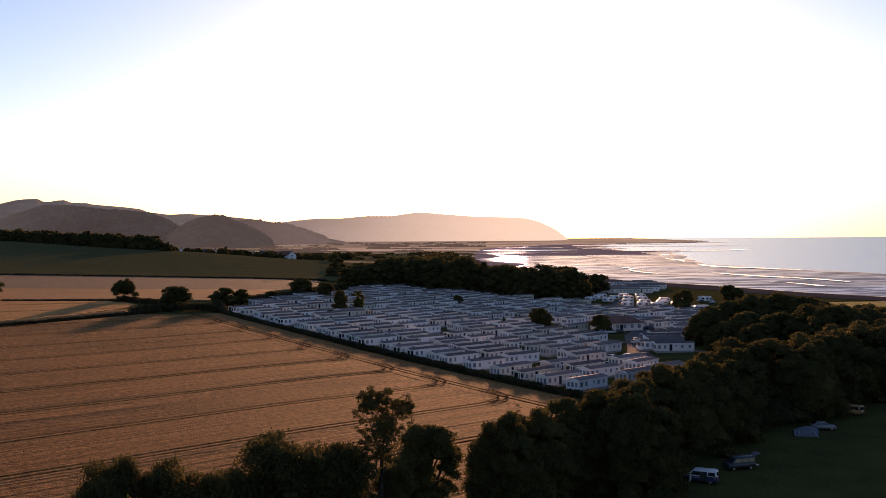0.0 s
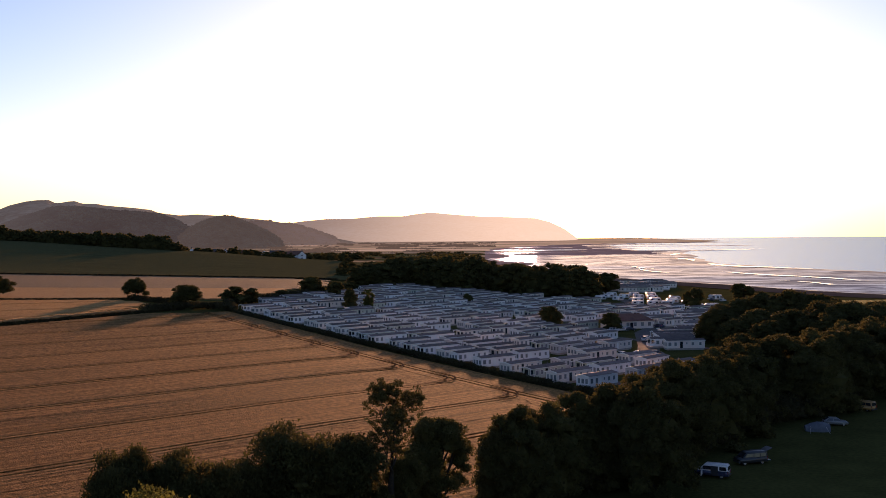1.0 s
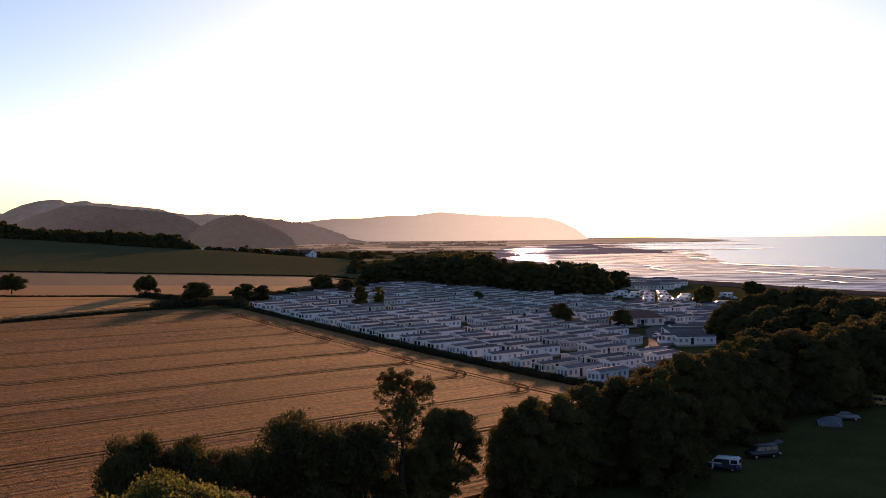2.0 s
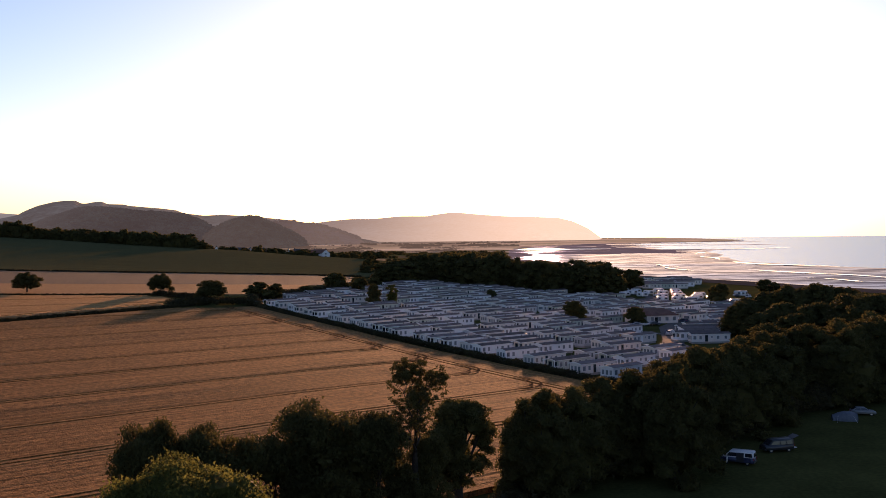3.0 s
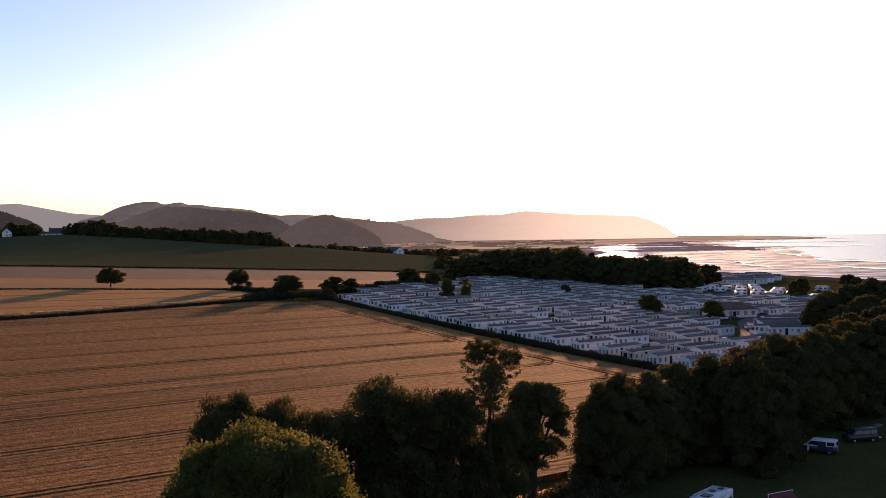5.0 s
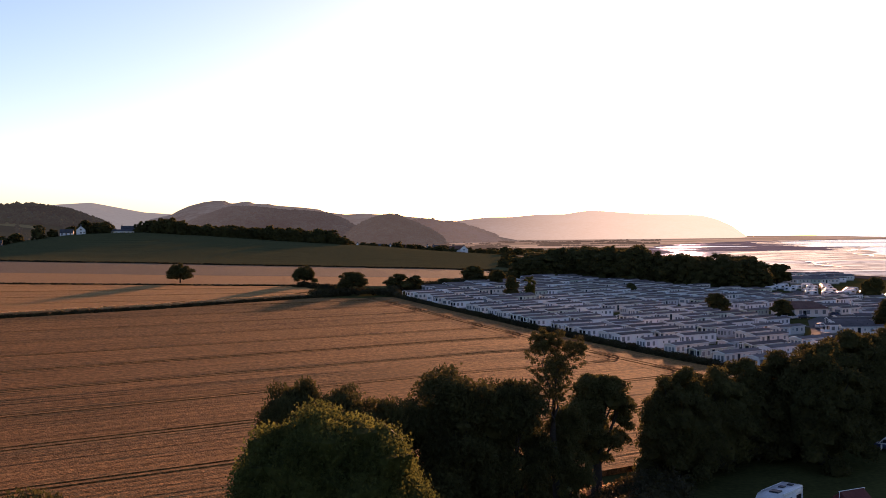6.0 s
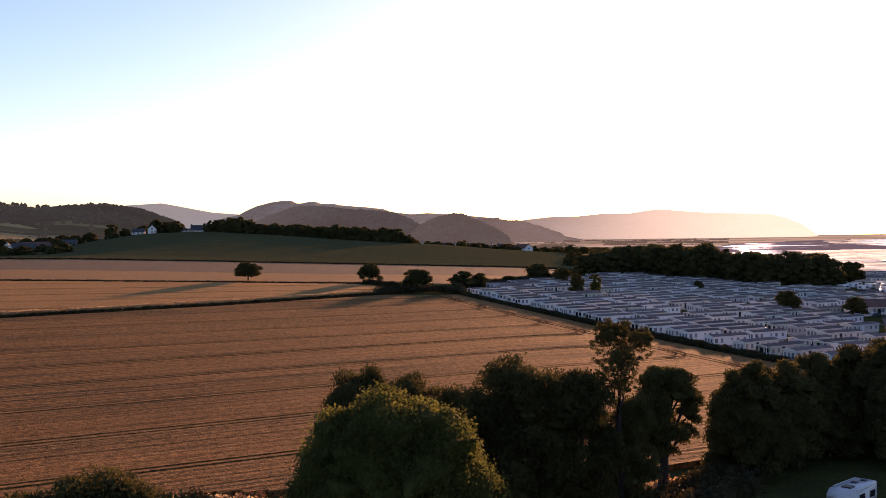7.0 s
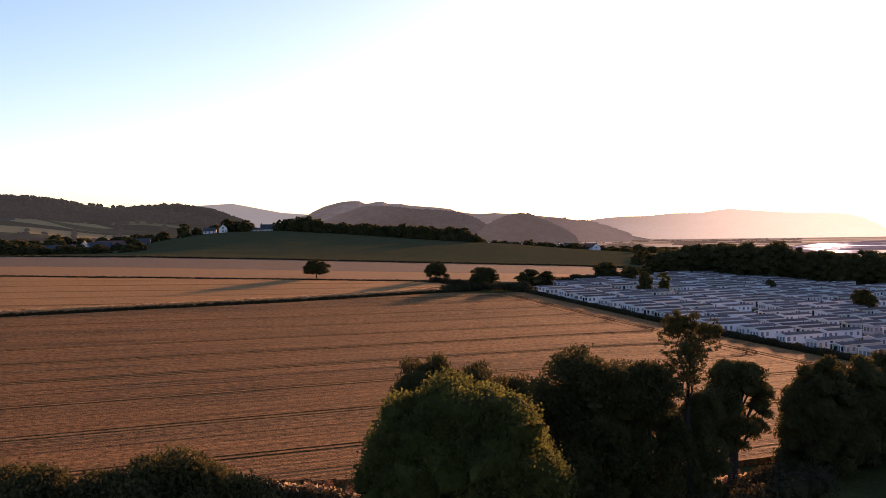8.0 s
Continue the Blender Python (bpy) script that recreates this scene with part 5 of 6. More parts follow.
def wheels(ob, xs, half, r=0.33):
    tyre = Shape().tube([(0, -0.11, 0), (0, -0.08, 0), (0, 0.08, 0), (0, 0.11, 0)], [r * 0.9, r, r, r * 0.9], 16).data("tyre", RUBBER, False)
    rim = Shape().tube([(0, -0.118, 0), (0, 0.118, 0)], [r * 0.6, r * 0.6], 12).data("rim", ALLOY, False)
    for x in xs:
        for s in (-1, 1):
            w = part("tyre", tyre, ob, m=pose(x, s * (half - 0.1), r))
            w.name = "wheel"
            part("rim", rim, w)


def van(m, upper, lower, label, opened=False, tailgate=False):
    """A boxy camper van with its nose at +x."""
    ob = empty("camper_van", m, label, "van")
    side_line = [(-2.3, 0.35), (2.2, 0.35), (2.34, 0.62), (2.3, 0.98), (1.78, 1.1), (1.0, 1.86), (0.8, 1.93), (-2.1, 1.95), (-2.26, 1.8), (-2.34, 1.0)]
    low = [(-2.33, 0.35), (2.2, 0.35), (2.35, 0.62), (2.31, 0.99), (1.8, 1.08), (-2.35, 1.08)]
    bm, wide = shell(side_line, 0.92, 1.08, 1.95, 0.14)
    part("body", from_bm(bm, "body", upper), ob)
    bm, _ = shell(low, 0.935, 2, 3, 0)
    part("lower_panel", from_bm(bm, "lower_panel", lower), ob)
    wins = [[(-2.12, 1.18), (-1.15, 1.18), (-1.15, 1.68), (-2.05, 1.68)], [(-1.05, 1.18), (-0.1, 1.18), (-0.1, 1.68), (-1.05, 1.68)], [(0.02, 1.18), (1.5, 1.18), (1.02, 1.68), (0.02, 1.68)]]
    panes(ob, wide, wins if not opened else wins[:1] + wins[2:], GLASS)
    panes(ob, wide, [[(1.78, 1.14), (1.72, 1.2), (1.1, 1.74), (1.16, 1.7)]], GLASS, "quarter_light")
    part("windscreen", mesh_data("windscreen", [(1.82, -0.74, 1.14), (1.82, 0.74, 1.14), (1.1, 0.66, 1.79), (1.1, -0.66, 1.79), (1.76, -0.74, 1.1), (1.76, 0.74, 1.1), (1.04, 0.66, 1.75), (1.04, -0.66, 1.75)], [(0, 1, 2, 3), (7, 6, 5, 4), (0, 4, 5, 1), (1, 5, 6, 2), (2, 6, 7, 3), (3, 7, 4, 0)], GLASS), ob)
    part("bumper", Shape().box(2.2, 2.42, -0.9, 0.9, 0.36, 0.58).data("bumper", PAINT_DARK), ob)
    part("bumper", Shape().box(-2.44, -2.28, -0.9, 0.9, 0.36, 0.58).data("bumper", PAINT_DARK), ob)
    for s in (-1, 1):
        part("tail_light", Shape().box(-2.38, -2.3, s * 0.84 - 0.07, s * 0.84 + 0.07, 0.75, 1.15).data("tail_light", LAMP_RED), ob)
        part("headlight", Shape().box(2.28, 2.37, s * 0.7 - 0.14, s * 0.7 + 0.14, 0.7, 0.88).data("headlight", GLASS), ob)
    wheels(ob, (-1.45, 1.45), 0.9)
    if opened:
        # Dark panel on the closed body stands in for the shaded interior.
        part("doorway", Shape().box(-0.98, 0.05, 0.86, 0.95, 0.45, 1.72).data("doorway", PAINT_DARK), ob, "dark panel for the shaded open side doorway")
        part("sliding_door", Shape().box(-2.0, -1.02, 0.95, 1.0, 0.45, 1.1).data("sliding_door", lower), ob)
        part("front_door", Shape().box(1.2, 1.25, 0.9, 1.75, 0.45, 1.05).box(1.2, 1.24, 0.9, 0.95, 1.05, 1.7).box(1.2, 1.24, 1.6, 1.66, 1.05, 1.5).box(1.2, 1.24, 0.92, 1.66, 1.5, 1.56).data("front_door", upper), ob, "open front door")
    if tailgate:
        part("tailgate", mesh_data("tailgate", [(-2.2, -0.75, 1.93), (-2.2, 0.75, 1.93), (-3.2, 0.8, 2.35), (-3.2, -0.8, 2.35), (-2.2, -0.75, 1.86), (-2.2, 0.75, 1.86), (-3.2, 0.8, 2.28), (-3.2, -0.8, 2.28)], [(0, 1, 2, 3), (7, 6, 5, 4), (0, 4, 5, 1), (1, 5, 6, 2), (2, 6, 7, 3), (3, 7, 4, 0)], upper), ob, "raised tailgate")
        # Dark sheet painted in for the shade inside the open rear.
        part("load_bay", Shape().box(-2.4, -2.33, -0.75, 0.75, 0.6, 1.8).data("load_bay", PAINT_DARK), ob)
        part("bumper_shelf", Shape().box(-3.0, -2.4, -0.7, 0.7, 0.5, 0.56).data("bumper_shelf", PAINT_WHITE), ob, "white shelf behind the bumper")
    else:
        part("rear_window", mesh_data("rear_window", [(-2.345, -0.7, 1.15), (-2.345, 0.7, 1.15), (-2.285, 0.64, 1.7), (-2.285, -0.64, 1.7), (-2.3, -0.7, 1.15), (-2.3, 0.7, 1.15), (-2.24, 0.64, 1.7), (-2.24, -0.64, 1.7)], [(3, 2, 1, 0), (4, 5, 6, 7), (0, 1, 5, 4), (1, 2, 6, 5), (2, 3, 7, 6), (3, 0, 4, 7)], GLASS), ob)
    return ob


def car(m, paint, label, group=""):
    ob = empty("car", m, label, "car", group)
    line = [(-2.1, 0.3), (2.05, 0.3), (2.15, 0.5), (2.05, 0.78), (1.1, 0.93), (0.35, 1.42), (-1.1, 1.47), (-1.95, 1.0), (-2.12, 0.85)]
    bm, wide = shell(line, 0.87, 0.9, 1.47, 0.2)
    part("body", from_bm(bm, "body", paint), ob)
    panes(ob, wide, [[(-1.6, 0.98), (-0.5, 0.98), (-0.5, 1.36), (-1.15, 1.36)], [(-0.42, 0.98), (0.85, 0.98), (0.3, 1.34), (-0.42, 1.36)]], GLASS)
    part("windscreen", mesh_data("windscreen", [(1.12, -0.68, 0.95), (1.12, 0.68, 0.95), (0.4, 0.6, 1.42), (0.4, -0.6, 1.42), (1.06, -0.68, 0.9), (1.06, 0.68, 0.9), (0.34, 0.6, 1.37), (0.34, -0.6, 1.37)], [(0, 1, 2, 3), (7, 6, 5, 4), (0, 4, 5, 1), (1, 5, 6, 2), (2, 6, 7, 3), (3, 7, 4, 0)], GLASS), ob)
    part("rear_window", mesh_data("rear_window", [(-1.95, -0.64, 1.04), (-1.95, 0.64, 1.04), (-1.18, 0.58, 1.46), (-1.18, -0.58, 1.46), (-1.9, -0.64, 1.0), (-1.9, 0.64, 1.0), (-1.14, 0.58, 1.42), (-1.14, -0.58, 1.42)], [(3, 2, 1, 0), (4, 5, 6, 7), (0, 1, 5, 4), (1, 2, 6, 5), (2, 3, 7, 6), (3, 0, 4, 7)], GLASS), ob)
    for s in (-1, 1):
        part("headlight", Shape().box(1.98, 2.1, s * 0.62 - 0.17, s * 0.62 + 0.17, 0.62, 0.74).data("headlight", GLASS), ob)
        part("tail_light", Shape().box(-2.14, -2.05, s * 0.66 - 0.15, s * 0.66 + 0.15, 0.72, 0.88).data("tail_light", LAMP_RED), ob)
    wheels(ob, (-1.3, 1.3), 0.85, 0.31)
    return ob


def motorhome(m, label):
    """A coachbuilt motorhome with an over-cab bulge, nose at +x."""
    ob = empty("motorhome", m, label, "motorhome")
    bm, wide = shell([(-3.4, 0.45), (1.9, 0.45), (2.0, 1.6), (3.0, 1.75), (3.05, 2.2), (2.5, 2.78), (-3.3, 2.85), (-3.45, 2.7)], 1.15, 2.3, 2.85, 0.05)
    part("body", from_bm(bm, "body", PAINT_WHITE), ob)
    bm, _ = shell([(1.7, 0.4), (3.5, 0.4), (3.6, 0.7), (3.45, 1.0), (2.9, 1.2), (2.3, 1.85), (1.7, 1.85)], 0.98, 1.0, 1.9, 0.1)
    part("cab", from_bm(bm, "cab", PAINT_WHITE), ob)
    part("windscreen", mesh_data("windscreen", [(2.93, -0.8, 1.24), (2.93, 0.8, 1.24), (2.4, 0.75, 1.8), (2.4, -0.75, 1.8), (2.86, -0.8, 1.2), (2.86, 0.8, 1.2), (2.33, 0.75, 1.76), (2.33, -0.75, 1.76)], [(0, 1, 2, 3), (7, 6, 5, 4), (0, 4, 5, 1), (1, 5, 6, 2), (2, 6, 7, 3), (3, 7, 4, 0)], GLASS), ob)
    panes(ob, wide, [[(-2.9, 1.4), (-1.8, 1.4), (-1.8, 2.05), (-2.9, 2.05)], [(-0.6, 1.4), (0.6, 1.4), (0.6, 2.05), (-0.6, 2.05)]], GLASS)
    panes(ob, wide, [[(-1.55, 0.6), (-0.9, 0.6), (-0.9, 2.3), (-1.55, 2.3)]], TRIM, "door", (1,))
    part("rear_window", Shape().box(-3.49, -3.42, -0.6, 0.6, 1.5, 2.1).data("rear_window", GLASS), ob)
    for x, y, w, d in ((1.2, 0.25, 0.5, 0.5), (-1.0, -0.1, 0.3, 0.3), (-2.4, 0.2, 0.28, 0.28)):
        part("rooflight", Shape().prism([(x - w, y - d), (x + w, y - d), (x + w, y + d), (x - w, y + d)], 2.8, 2.95, "z").data("rooflight", PAINT_DARK), ob, "tinted rooflight")
    part("roof_rail", Shape().tube([(-2.9, -0.95, 2.92), (2.0, -0.95, 2.9)], [0.025, 0.025], 6).data("roof_rail", TRIM), ob)
    part("awning_case", Shape().box(-2.6, 1.4, 1.12, 1.26, 2.6, 2.76).data("awning_case", TRIM), ob)
    for s in (-1, 1):
        part("mirror", Shape().box(2.5, 2.62, s * 1.12 - 0.12, s * 1.12 + 0.12, 1.3, 1.62).data("mirror", PAINT_DARK), ob)
    wheels(ob, (-1.9, 2.4), 1.0, 0.34)
    return ob


def touring_caravan(m, label):
    ob = empty("touring_caravan", m, label, "caravan", "touring caravans")
    bm, wide = shell([(-2.7, 0.5), (2.4, 0.5), (2.75, 0.9), (2.6, 1.9), (2.2, 2.5), (-2.4, 2.55), (-2.75, 2.2), (-2.8, 0.9)], 1.1, 2.0, 2.55, 0.08)
    part("body", from_bm(bm, "body", PAINT_WHITE), ob)
    panes(ob, wide, [[(-2.3, 1.3), (-1.2, 1.3), (-1.2, 1.95), (-2.2, 1.95)], [(0.9, 1.3), (2.1, 1.3), (2.0, 1.95), (0.9, 1.95)]], GLASS)
    panes(ob, wide, [[(-0.3, 0.6), (0.3, 0.6), (0.3, 2.2), (-0.3, 2.2)]], TRIM, "door", (-1,))
    part("front_window", mesh_data("front_window", [(2.72, -0.85, 1.3), (2.72, 0.85, 1.3), (2.62, 0.8, 1.95), (2.62, -0.8, 1.95), (2.6, -0.85, 1.3), (2.6, 0.85, 1.3), (2.5, 0.8, 1.95), (2.5, -0.8, 1.95)], [(0, 1, 2, 3), (7, 6, 5, 4), (0, 4, 5, 1), (1, 5, 6, 2), (2, 6, 7, 3), (3, 7, 4, 0)], GLASS), ob)
    part("hitch", Shape().tube([(2.5, 0.3, 0.5), (3.7, 0, 0.5)], [0.04, 0.04], 5).tube([(2.5, -0.3, 0.5), (3.7, 0, 0.5)], [0.04, 0.04], 5).tube([(3.6, 0, 0.5), (3.6, 0, 0)], [0.03, 0.03], 5).data("hitch", PAINT_DARK), ob)
    wheels(ob, (0.0,), 1.05, 0.32)
    return ob


def tent(m, length, half, high, mat, label):
    """A tunnel tent: arched fabric bays between hoops, closed at both ends."""
    ob = empty("tent", m, label, "tent")
    s = Shape()
    rings, n = 9, 13
    for i in range(rings):
        t = i / (rings - 1)
        k = (0.55 + 0.45 * math.sin(math.pi * min(1, 0.16 + t * 0.84))) * (1 - 0.03 * (i % 2))
        for j in range(n):
            a = math.pi * j / (n - 1)
            s.v.append((length * (t - 0.5), half * k * math.cos(a), high * k * math.sin(a) ** 0.8))
    for i in range(rings - 1):
        for j in range(n - 1):
            p = i * n + j
            s.f.append((p, p + 1, p + n + 1, p + n))
    s.f.append(tuple(range(n)))
    s.f.append(tuple(reversed(range((rings - 1) * n, rings * n))))
    part("flysheet", s.data("flysheet", mat, True), ob)
    # Dark panel on the closed end stands in for the unlit opening.
    part("doorway", Shape().prism([(-half * 0.3, 0.05), (half * 0.3, 0.05), (half * 0.2, high * 0.55), (-half * 0.2, high * 0.55)], -length / 2 - 0.03, -length / 2 + 0.02, "x").data("doorway", PAINT_DARK), ob)
    for sx in (-1, 1):
        for sy in (-1, 1):
            part("guy_line", Shape().tube([(sx * length * 0.3, sy * half * 0.7, high * 0.6), (sx * length * 0.4, sy * (half + 1.1), 0.02)], [0.012, 0.012], 4).data("guy_line", TRIM), ob)
    return ob


def ridge_tent(m, label):
    ob = empty("ridge_tent", m, label, "tent")
    part("flysheet", Shape().prism([(-1.5, 0), (1.5, 0), (1.3, 1.3), (0, 2.3), (-1.3, 1.3)], -1.7, 1.7, "x").data("flysheet", PAINT_RED), ob)
    part("ridge_pole", Shape().tube([(-1.9, 0, 2.33), (1.9, 0, 2.33)], [0.035, 0.035], 6).data("ridge_pole", TRIM), ob)
    part("door_flap", Shape().prism([(-0.5, 0.05), (0.5, 0.05), (0.3, 1.6), (-0.3, 1.6)], -1.74, -1.69, "x").data("door_flap", PAINT_DARK), ob)
    for sx in (-1, 1):
        part("pole", Shape().tube([(sx * 1.8, 0, 0), (sx * 1.8, 0, 2.34)], [0.03, 0.03], 6).data("pole", TRIM), ob)
    return ob


van(pose(34.9, 137.0, gz(34.9, 137), 0, 0, 153), PAINT_WHITE, PAINT_BLUE, "white over dark blue camper van with open side door", opened=True)
van(pose(42.6, 145.0, gz(42.6, 145), 0, 0, 196), PAINT_DARK, PAINT_DARK, "dark camper van with its tailgate raised", tailgate=True)
van(pose(77.3, 190.0, gz(77.3, 190), 0, 0, 128), PAINT_YELLOW, PAINT_YELLOW, "faded orange camper van on the meadow")
tent(pose(61.4, 170.0, gz(61.4, 170), 0, 0, 172), 4.1, 1.5, 1.6, CANVAS, "pale blue tunnel tent pitched on the dark meadow")
car(pose(66.3, 174.8, gz(66, 175), 0, 0, -8), PAINT_GREY, "dark silver estate car parked behind the tent")
motorhome(pose(14.9, 102.8, gz(15, 103), 0, 0, 236), "white motorhome with tinted rooflights on the meadow")
ridge_tent(pose(22.8, 105.6, gz(22.8, 105.2), 0, 0, 35), "dark red ridge tent beside the motorhome")
touring_caravan(pose(93, 242, gz(93, 242), 0, 0, 10), "white touring caravan under the trees")
tent(pose(100, 216, gz(100, 216), 0, 0, 60), 4.5, 1.8, 2.0, PAINT_DARK, "dark awning tent under the trees")
for i, (x, y, a) in enumerate([(50.5, 279, 5), (53.6, 277.5, 2), (55.4, 280.5, 8), (54, 350, 20), (57.5, 351.5, 24), (60.5, 352.6, 20), (84, 520, 10), (90, 515, 30), (128, 505, 60), (132, 500, 50), (100, 470, 0), (42, 262, 50)]):
    car(pose(x, y, gz(x, y) + 0.06, 0, 0, a), [PAINT_SILVER, PAINT_WHITE, PAINT_DARK][i % 3], ["silver", "white", "dark grey"][i % 3] + " car parked between the static caravans", "parked cars")
LANE_CARS = [car(pose(46.5, 268, gz(46.5, 268) + 0.06, 0, 0, 75), PAINT_SILVER, "silver car parked beside a lane", "parked cars"), car(pose(49.5, 268.5, gz(49, 268) + 0.06, 0, 0, 70), PAINT_BLUE, "dark blue car parked beside a lane", "parked cars"), car(pose(59.5, 318, gz(59, 318) + 0.06, 0, 0, 60), PAINT_WHITE, "white car parked beside a lane", "parked cars")]
for i in range(26):
    p = Vector(HEDGE_B) + cross * (17.4 * rt.choice([1, 3, 5, 7]) + rt.uniform(-1.2, 1.2)) + row_dir * rt.uniform(15, 220)
    if bool(in_polygon(np.array([p.x]), np.array([p.y]), PARK)[0]):
        copy_thing(LANE_CARS[i % 3], pose(p.x, p.y, gz(p.x, p.y) + 0.06, 0, 0, math.degrees(math.atan2(hd.y, hd.x)) + rt.choice([0, 180]) + rt.uniform(-6, 6)))
for i, (x, y, a) in enumerate([(72, 552, 8), (78, 548, 30), (84, 545, 5), (80, 532, 12), (88, 529, 350), (95, 526, 15), (101, 520, 5), (96, 545, 20), (104, 540, 12), (86, 478, 5), (93, 477, 10), (99, 474, 355), (109, 476, 8), (90, 500, 15), (98, 497, 0), (106, 494, 20), (60, 545, 10), (66, 538, 5), (74, 518, 8), (82, 512, 0), (110, 508, 10), (116, 500, 15), (104, 486, 5), (113, 482, 0)]):
    touring_caravan(pose(x, y, gz(x, y), 0, 0, a), "white touring caravan on the seaward pitches")
motorhome(pose(106, 447, gz(106, 447), 0, 0, 175), "white motorhome parked near the shore")
motorhome(pose(113.5, 449, gz(113.5, 449), 0, 0, 182), "white motorhome parked near the shore")
motorhome(pose(131, 512, gz(131, 512), 0, 0, 140), "white motorhome parked by the grass strip")
tent(pose(135, 520, gz(135, 520), 0, 0, 30), 5, 2.0, 2.2, CANVAS, "pale tent pitched on the grass strip")
# statics outside the regular rows
for i, (x, y, a) in enumerate([(66.5, 295, 6), (64.5, 300.5, 4), (66.5, 306.5, 7), (67, 313, 8), (69, 320, 6), (71.5, 330, 10), (80, 337, 5), (84, 352, 8), (92, 398, 4), (99, 410, 6), (88, 372, 12), (76, 384, 5), (98, 600, 6), (104, 612, 5), (110, 605, 8), (117, 622, 3), (124, 636, 5), (128, 628, 4), (108, 590, 6), (134, 640, 2)]):
    copy_thing(KINDS[i % 8 + (0 if i < 8 else 8)], pose(x, y, gz(x, y), 0, 0, a))

seaward = random.Random(21)
for i in range(44):
    x, y = polar(7.6 + (i % 11) * 0.42 + seaward.uniform(-0.08, 0.08), 592 + (i // 11) * 26 + (i % 11) * 3 + seaward.uniform(-9, 9))
    if float(shore_distance(np.array([x]), np.array([y]))[0]) < -34 and math.hypot(x - 86, y - 575) > 14 and seaward.random() < 0.7:
        copy_thing(KINDS[8 + i % 8], pose(x, y, gz(x, y), 0, 0, seaward.uniform(-20, 40)))

# ---- houses ----
RENDER = material("white_render", (0.68, 0.66, 0.62), (0.78, 0.77, 0.74), 3, 5, 0.85, per_object=0.2)
STONE = material("grey_stone_wall", (0.1, 0.09, 0.08), (0.18, 0.16, 0.145), 2, 6, 0.9)
SLATE = material("dark_slate_roof", (0.05, 0.048, 0.05), (0.1, 0.095, 0.095), 2, 6, 0.8, spec=0.15)
TILE = material("red_clay_roof", (0.14, 0.06, 0.045), (0.24, 0.11, 0.08), 2, 6, 0.9)


def house(x, y, turn, length, width, eaves, ridge, wall, roof, label, chimneys=1, storeys=2, name="house", z=None):
    ob = empty(name, pose(x, y, (gz(x, y) if z is None else z), 0, 0, turn), label, "house")
    h, w = length / 2, width / 2
    part("wall", Shape().prism([(-w, -2.5), (w, -2.5), (w, eaves), (0, ridge), (-w, eaves)], -h, h, "x").data("wall", wall), ob)
    k, t = (ridge - eaves) / w, 0.18
    part("roof", Shape().prism([(-w - 0.4, eaves - 0.4 * k), (0, ridge), (w + 0.4, eaves - 0.4 * k), (w + 0.4, eaves - 0.4 * k + t), (0, ridge + t), (-w - 0.4, eaves - 0.4 * k + t)], -h - 0.3, h + 0.3, "x").data("roof", roof), ob)
    for c in range(chimneys):
        cx = (h - 0.7) * (1 if c % 2 else -1)
        part("chimney", Shape().box(cx - 0.4, cx + 0.4, -0.45, 0.45, ridge - 1, ridge + 1.2).data("chimney", STONE), ob)
    n = max(2, int(length / 3))
    for s in range(storeys):
        zz = 0.9 + s * 2.6
        for i in range(n):
            xx = -h + (i + 0.5) * length / n
            win = part("window", Shape().box(xx - 0.55, xx + 0.55, -w - 0.03, -w + 0.05, zz, zz + 1.2).data("window", GLASS), ob)
            part("sill", Shape().box(xx - 0.65, xx + 0.65, -w - 0.12, -w, zz - 0.1, zz).data("sill", TRIM), win)
        for e in (-1, 1):
            part("window", Shape().box(e * h - 0.04, e * h + 0.04, -0.6, 0.6, zz, zz + 1.2).data("window", GLASS), ob)
    part("door", Shape().box(-0.5, 0.5, -w - 0.04, -w + 0.03, 0, 2.05).data("door", STONE), ob)
    return ob


def clubhouse(m):
    """A low building with a hipped roof and a row of windows along its front."""
    ob = empty("clubhouse", m, "low cream clubhouse with a brown hipped roof", "building")
    h, w = 8.5, 4.2
    part("wall", Shape().box(-h, h, -w, w, -0.4, 2.9).data("wall", CREAM), ob)
    e = 0.6
    part("roof", Shape().add([(-h - e, -w - e, 2.8), (h + e, -w - e, 2.8), (h + e, w + e, 2.8), (-h - e, w + e, 2.8), (-h + 3.6, 0, 5.2), (h - 3.6, 0, 5.2)], [(0, 3, 2, 1), (0, 1, 5, 4), (1, 2, 5), (2, 3, 4, 5), (3, 0, 4)]).data("roof", TILE), ob)
    for k in range(6):
        x = -h + 1.5 + k * 2.8
        win = part("window", Shape().box(x - 0.6, x + 0.6, -w - 0.03, -w + 0.02, 0.9, 2.3).data("window", CURTAINED), ob)
        part("frame", Shape().box(x - 0.68, x + 0.68, -w - 0.02, -w + 0.02, 0.82, 2.38).data("frame", TRIM), win)
    part("door", Shape().box(-0.6 + 0.1, 0.6 + 0.1, -w - 0.05, -w + 0.02, 0.0, 2.2).data("door", GLASS), ob)
    return ob


clubhouse(pose(61.5, 365, gz(61.5, 365), 0, 0, 14))
x, y = polar(-29.1, 898)
house(x, y, 118, 11, 7, 4.0, 7.2, RENDER, SLATE, "white gabled farmhouse on the crest of the hill", 1)
x, y = polar(-29.8, 900)
house(x, y, 20, 10, 6.5, 2.6, 5.2, RENDER, SLATE, "low white wing beside the farmhouse", 0, 1)
x, y = polar(-27.0, 912)
house(x, y, 25, 32, 7, 2.8, 4.2, RENDER, SLATE, "long low white building along the hilltop", 0, 1)
x, y = polar(-26.7, 922)
